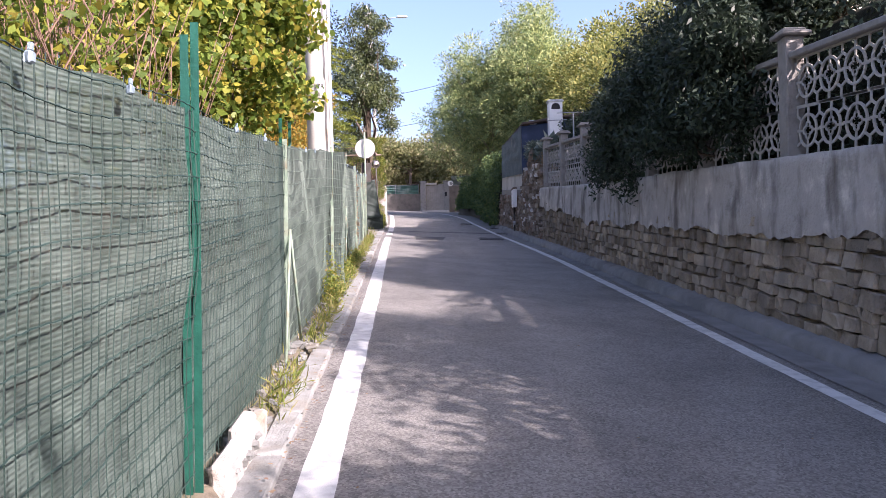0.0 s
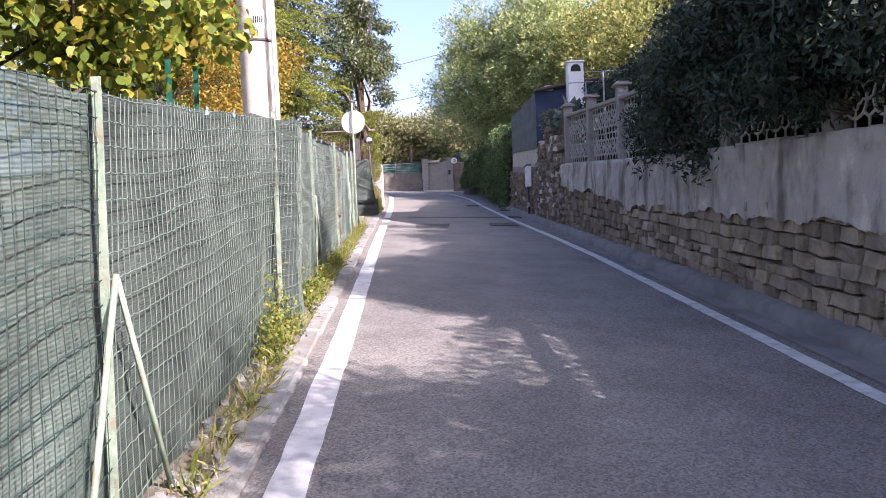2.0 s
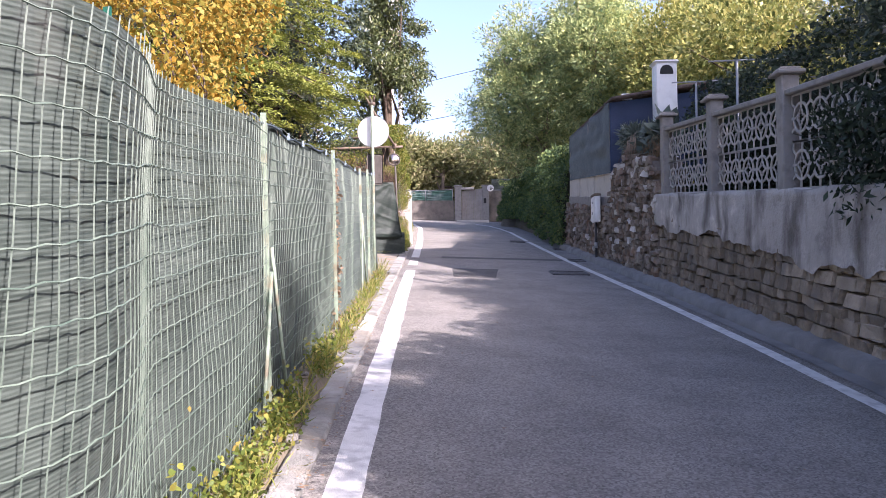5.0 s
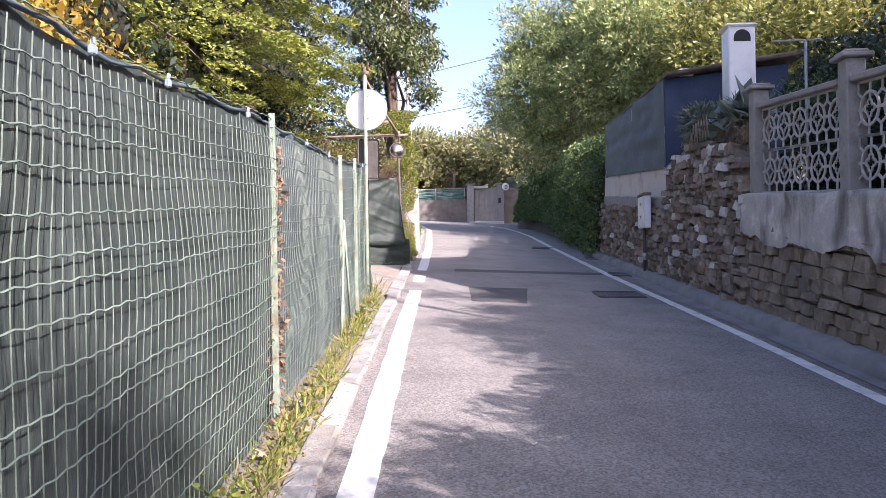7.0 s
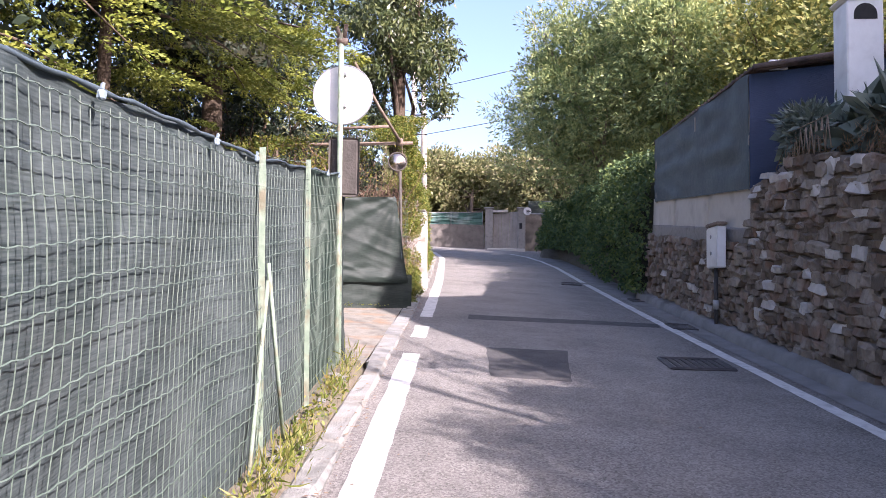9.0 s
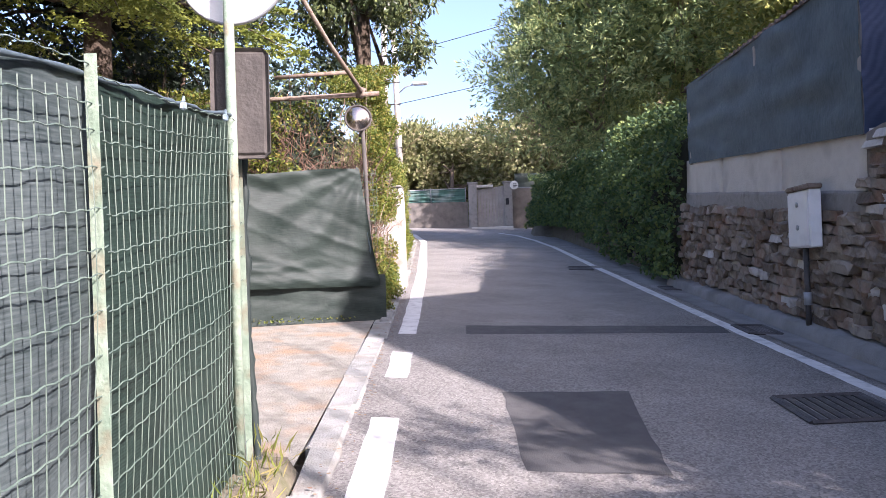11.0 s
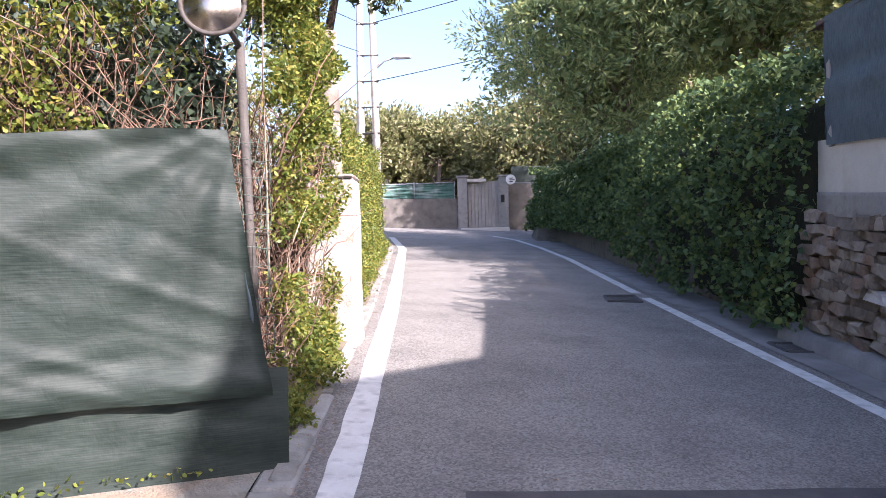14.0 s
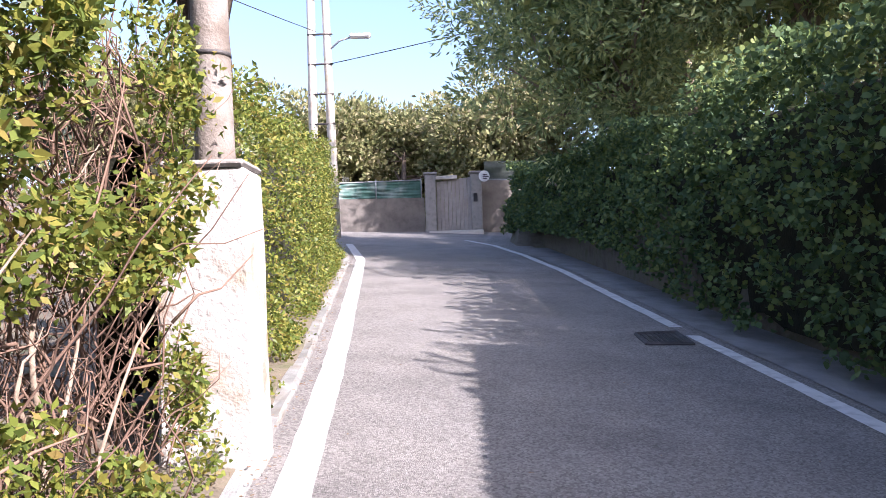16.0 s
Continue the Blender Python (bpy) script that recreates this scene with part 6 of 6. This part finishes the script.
# woods past the end wall
for i, (x, y, h, r) in enumerate([(-7, 66, 3.4, (4.5, 4, 3.0)), (-2.5, 67, 3.4, (4, 4, 3.2)), (2.5, 63, 3.8, (4, 4, 4)), (-16, 64, 4.0, (5, 4, 4)), (9, 60, 6, (4.5, 5, 5)), (15, 52, 8, (5, 6, 6)), (-24, 60, 5, (6, 6, 5))]):
    tuft_tree("far_tree", "hazy yellow-green trees beyond the end wall", up(x, min(y, 60), 0), up(x, y, h - (y - 56) * 0.02), r, 190, 1.0, 90, 0.27, LEAF_FAR, 0.2, seed=50 + i, group="far trees", hollow=0.3)

# ---------------------------------------------------------------- lattice poles, street lamp, wires
lx, ly = -4.5, 50.0
lamp = thing("street_lamp", "tall pair of pale concrete poles carrying street lamps", "street lamp", (lx, ly, gz(lx, ly)))
tubes("pole", [([(-0.3, 0, -0.2), (-0.2, 0, 13.4)], [0.16, 0.1])], POLE, lamp, 8)
tubes("pole", [([(0.32, 0, -0.2), (0.2, 0, 7.0), (0.0, 0, 13.0)], [0.16, 0.12, 0.08])], POLE, lamp, 8)
for h in (3.4, 4.3, 5.2, 6.1, 7.2, 8.5, 10, 11.5):
    tubes("tie", [([(-0.35, -0.1, h), (0.4, -0.1, h + 0.02)], 0.03)], IRON, lamp, 6)
for h, r in ((5.5, 1.0), (12.1, 1.9)):
    arm = tubes("arm", [([(0.1, 0, h), (r * 0.6, -0.1, h + 0.4), (r, -0.15, h + 0.5)], 0.03)], GALV, lamp, 8)
    bm = bmesh.new()
    box(bm, (r - 0.1, -0.28, h + 0.44), (r + 0.55, -0.04, h + 0.58), 0.05)
    part("lamp_head", bm, WHITEPAINT, arm)


def cable(p, q, sag, r=0.014):
    p, q = Vector(p), Vector(q)
    pts = [p.lerp(q, k / 16) - Vector((0, 0, sag * 4 * (k / 16) * (1 - k / 16))) for k in range(17)]
    return tagged(tubes("overhead_cable", [(pts, r)], BLACK, None, 5), "thin dark overhead cable strung between poles", "cable", "overhead cables")


cable((-4.3, 49.9, 12.04), (9.8, 45.9, 14.5), 0.15)
cable((-4.3, 49.9, 10.0), (9.8, 46.3, 12.2), 0.15)
for h0, h1 in ((8.0, 8.8), (7.2, 7.9), (6.2, 6.6)):
    cable((-4.6, 49.9, gz(-4.6, 49.9) + h0), (-14.0, 20.0, gz(-14, 20) + h1), 0.4, 0.012)

# ---------------------------------------------------------------- weeds and litter along the fence
def weeds(y0, y1, x_at, n, seed, label, mat, height=0.2, leafy=True):
    rng = np.random.default_rng(seed)
    yy = rng.uniform(y0, y1, n)
    dens = np.array([noise.noise((v * 0.9, seed, 0)) for v in yy])
    yy = yy[dens > -0.25 + 0.3 * rng.random(n)]
    xx = np.array([x_at(v) for v in yy]) + rng.normal(size=len(yy)) * 0.05
    h = np.abs(rng.normal(size=len(yy))) * height * (0.5 + np.array([max(0, noise.noise((v * 0.7, 5, seed))) for v in yy]) * 1.6)
    pos = np.stack([xx, yy, -0.031 - 0.0514 * xx + 0.0921 * yy + 0.06 + h], 1)
    ob = leaves("weeds", pos, 0.031 if leafy else 0.12, mat, None, normal=np.tile([0.3, -0.2, 0.2 if leafy else 1.6], (len(pos), 1)), narrow=0.7 if leafy else 0.08, droop=0, rng=rng, six=leafy)
    return tagged(ob, label, "weeds", kind="stuff")


weeds(8.3, 15.0, lambda v: fence_x(v) + 0.1, 8500, 61, "green weeds and ivy climbing the foot of the fence", LEAF_HEDGE, 0.2)
weeds(15.0, 21.5, lambda v: fence_x(v) + 0.12, 2000, 67, "low green weeds at the foot of the fence", LEAF_HEDGE, 0.1)
weeds(4.5, 23.0, lambda v: fence_x(v) + 0.14, 4000, 62, "dry and green grass blades along the fence foot", GRASS, 0.1, False)
weeds(24.0, 27.3, lambda v: -4.4 + (v - 26.3) * 1.9, 500, 63, "small green weeds at the foot of the sheeted gate", LEAF_HEDGE, 0.03)
weeds(27.6, 44, lambda v: left_line(v) - 0.42, 9000, 64, "low weeds at the foot of the hedge", LEAF_HEDGE, 0.1)
weeds(22.6, 26.2, lambda v: wall_x(v) + 0.35, 3500, 65, "grasses and succulents on top of the rubble wall", LEAF_OLIVE, 0.3)
bpy.data.objects["weeds.005"].location.z += 2.2

weeds(22.4, 25.0, lambda v: wall_x(v) + 0.2, 1800, 66, "dry brown grass hanging over the rubble wall", LEAF_DRY, 0.25, False)
bpy.data.objects["weeds.006"].location.z += 2.3
rng = np.random.default_rng(77)
VY = 16.28
vh = rng.uniform(0.05, 1.75, 520)
vp = np.stack([fence_x(VY) + 0.03 + rng.normal(size=520) * 0.02, VY - 0.02 + rng.normal(size=520) * 0.022, gz(fence_x(VY), VY) + vh], 1)
tagged(leaves("dry_vine", vp, 0.045, LEAF_DRY, None, narrow=0.5, droop=0.8, rng=rng), "withered brown vine leaves wrapped round a fence post", "vine")

rng = np.random.default_rng(78)
n_l = 1500
ly_ = rng.uniform(3, 44, n_l)
lx_ = np.array([left_line(v) for v in ly_]) - 0.12 - np.abs(rng.normal(size=n_l)) * 0.1 + (rng.random(n_l) < 0.12) * rng.uniform(0, 3.6, n_l)
lp = np.stack([lx_, ly_, -0.031 - 0.0514 * lx_ + 0.0921 * ly_ + np.where(lx_ < np.array([left_line(v) for v in ly_]) - 0.12, 0.06, 0.012)], 1)
lf = leaves("fallen_leaves", lp, 0.035, LEAF_DRY, None, normal=np.tile([0, 0, 0.0], (n_l, 1)), narrow=0.6, droop=0, spread=1.0, rng=rng)
tagged(lf, "scattered dry fallen leaves along the kerb and lane", "leaf litter", kind="stuff")
co = np.empty(len(lf.data.vertices) * 3)
lf.data.vertices.foreach_get("co", co)
co = co.reshape(-1, 4, 3)
co[:, :, 2] = co[:, :1, 2] + (co[:, :, 2] - co[:, :1, 2]) * 0.2 + 0.004
lf.data.vertices.foreach_set("co", co.ravel())

# broken whitewashed footing showing under the netting
slab_at = Vector((fence_x(4.0) + 0.13, 3.45, gz(fence_x(4.0), 3.45)))
footing = thing("broken_footing", "broken whitewashed concrete footing leaning under the fence", "concrete footing", slab_at)
rf = random.Random(31)
yy = 0.0
for L, hh in ((0.36, 0.2), (0.3, 0.25), (0.4, 0.17)):
    bm = bmesh.new()
    box(bm, (-0.05, yy, -0.05), (0.04, yy + L - 0.03, hh), 0.02)
    bmesh.ops.subdivide_edges(bm, edges=bm.edges[:], cuts=2, use_grid_fill=True)
    for v in bm.verts:
        v.co += Vector((0.03, 0.03, 0.03)) * noise.noise(v.co * 6 + Vector((yy, 2, 1)))
        v.co.x -= 0.058 * v.co.y
        v.co.z += 0.092 * v.co.y
    part("block", bm, WHITEWASH, footing)
    yy += L

# broken stone and mortar lying on the verge
rr = random.Random(19)
RV, RF = [], []
for i in range(150):
    yy = rr.uniform(3.2, 9.5) if i < 110 else rr.uniform(9.5, 22)
    xx = left_line(yy) - 0.34 - rr.random() * max(0.05, left_line(yy) - 0.34 - fence_x(yy))
    sz = rr.uniform(0.02, 0.075)
    m = pose(xx, yy, gz(xx, yy) + 0.1 + sz * 0.2, rr.uniform(-20, 20), rr.uniform(-20, 20), rr.uniform(0, 180)) @ Matrix.Diagonal((sz, sz * rr.uniform(0.8, 2.0), sz * 0.6, 1))
    me = rr.choice(COBBLES)
    n = len(RV)
    RV += [m @ v.co for v in me.vertices]
    RF += [tuple(i2 + n for i2 in p.vertices) for p in me.polygons]
tagged(mesh("rubble", RV, RF, KERB), "pale broken stones and mortar crumbs lying on the verge", "rubble", kind="stuff")

# stones of the walls, the nearest ones singly
lay_stones(2.5, 22.3, lambda y: 0.17, lambda y: stone_top(y) + 0.17, wall_x, wall_right, (STONE, PALESTONE), 0.34, 0.14, 71, lambda y: 6 < y < 17.5, 0.03, 0.0, 1.2)
lay_stones(22.3, 26.1, lambda y: 0.17, rubble_top, lambda y: wall_x(y) - 0.02, wall_rubble, (RUBBLE, PALESTONE), 0.25, 0.125, 72, lambda y: True, 0.045, 0.1, 2.0)
lay_stones(26.1, 31.8, lambda y: 0.17, lambda y: 1.36, wall_x, wall_shed, (RUBBLE, PALESTONE), 0.3, 0.115, 73, lambda y: True, 0.07, 0.02, 1.7)
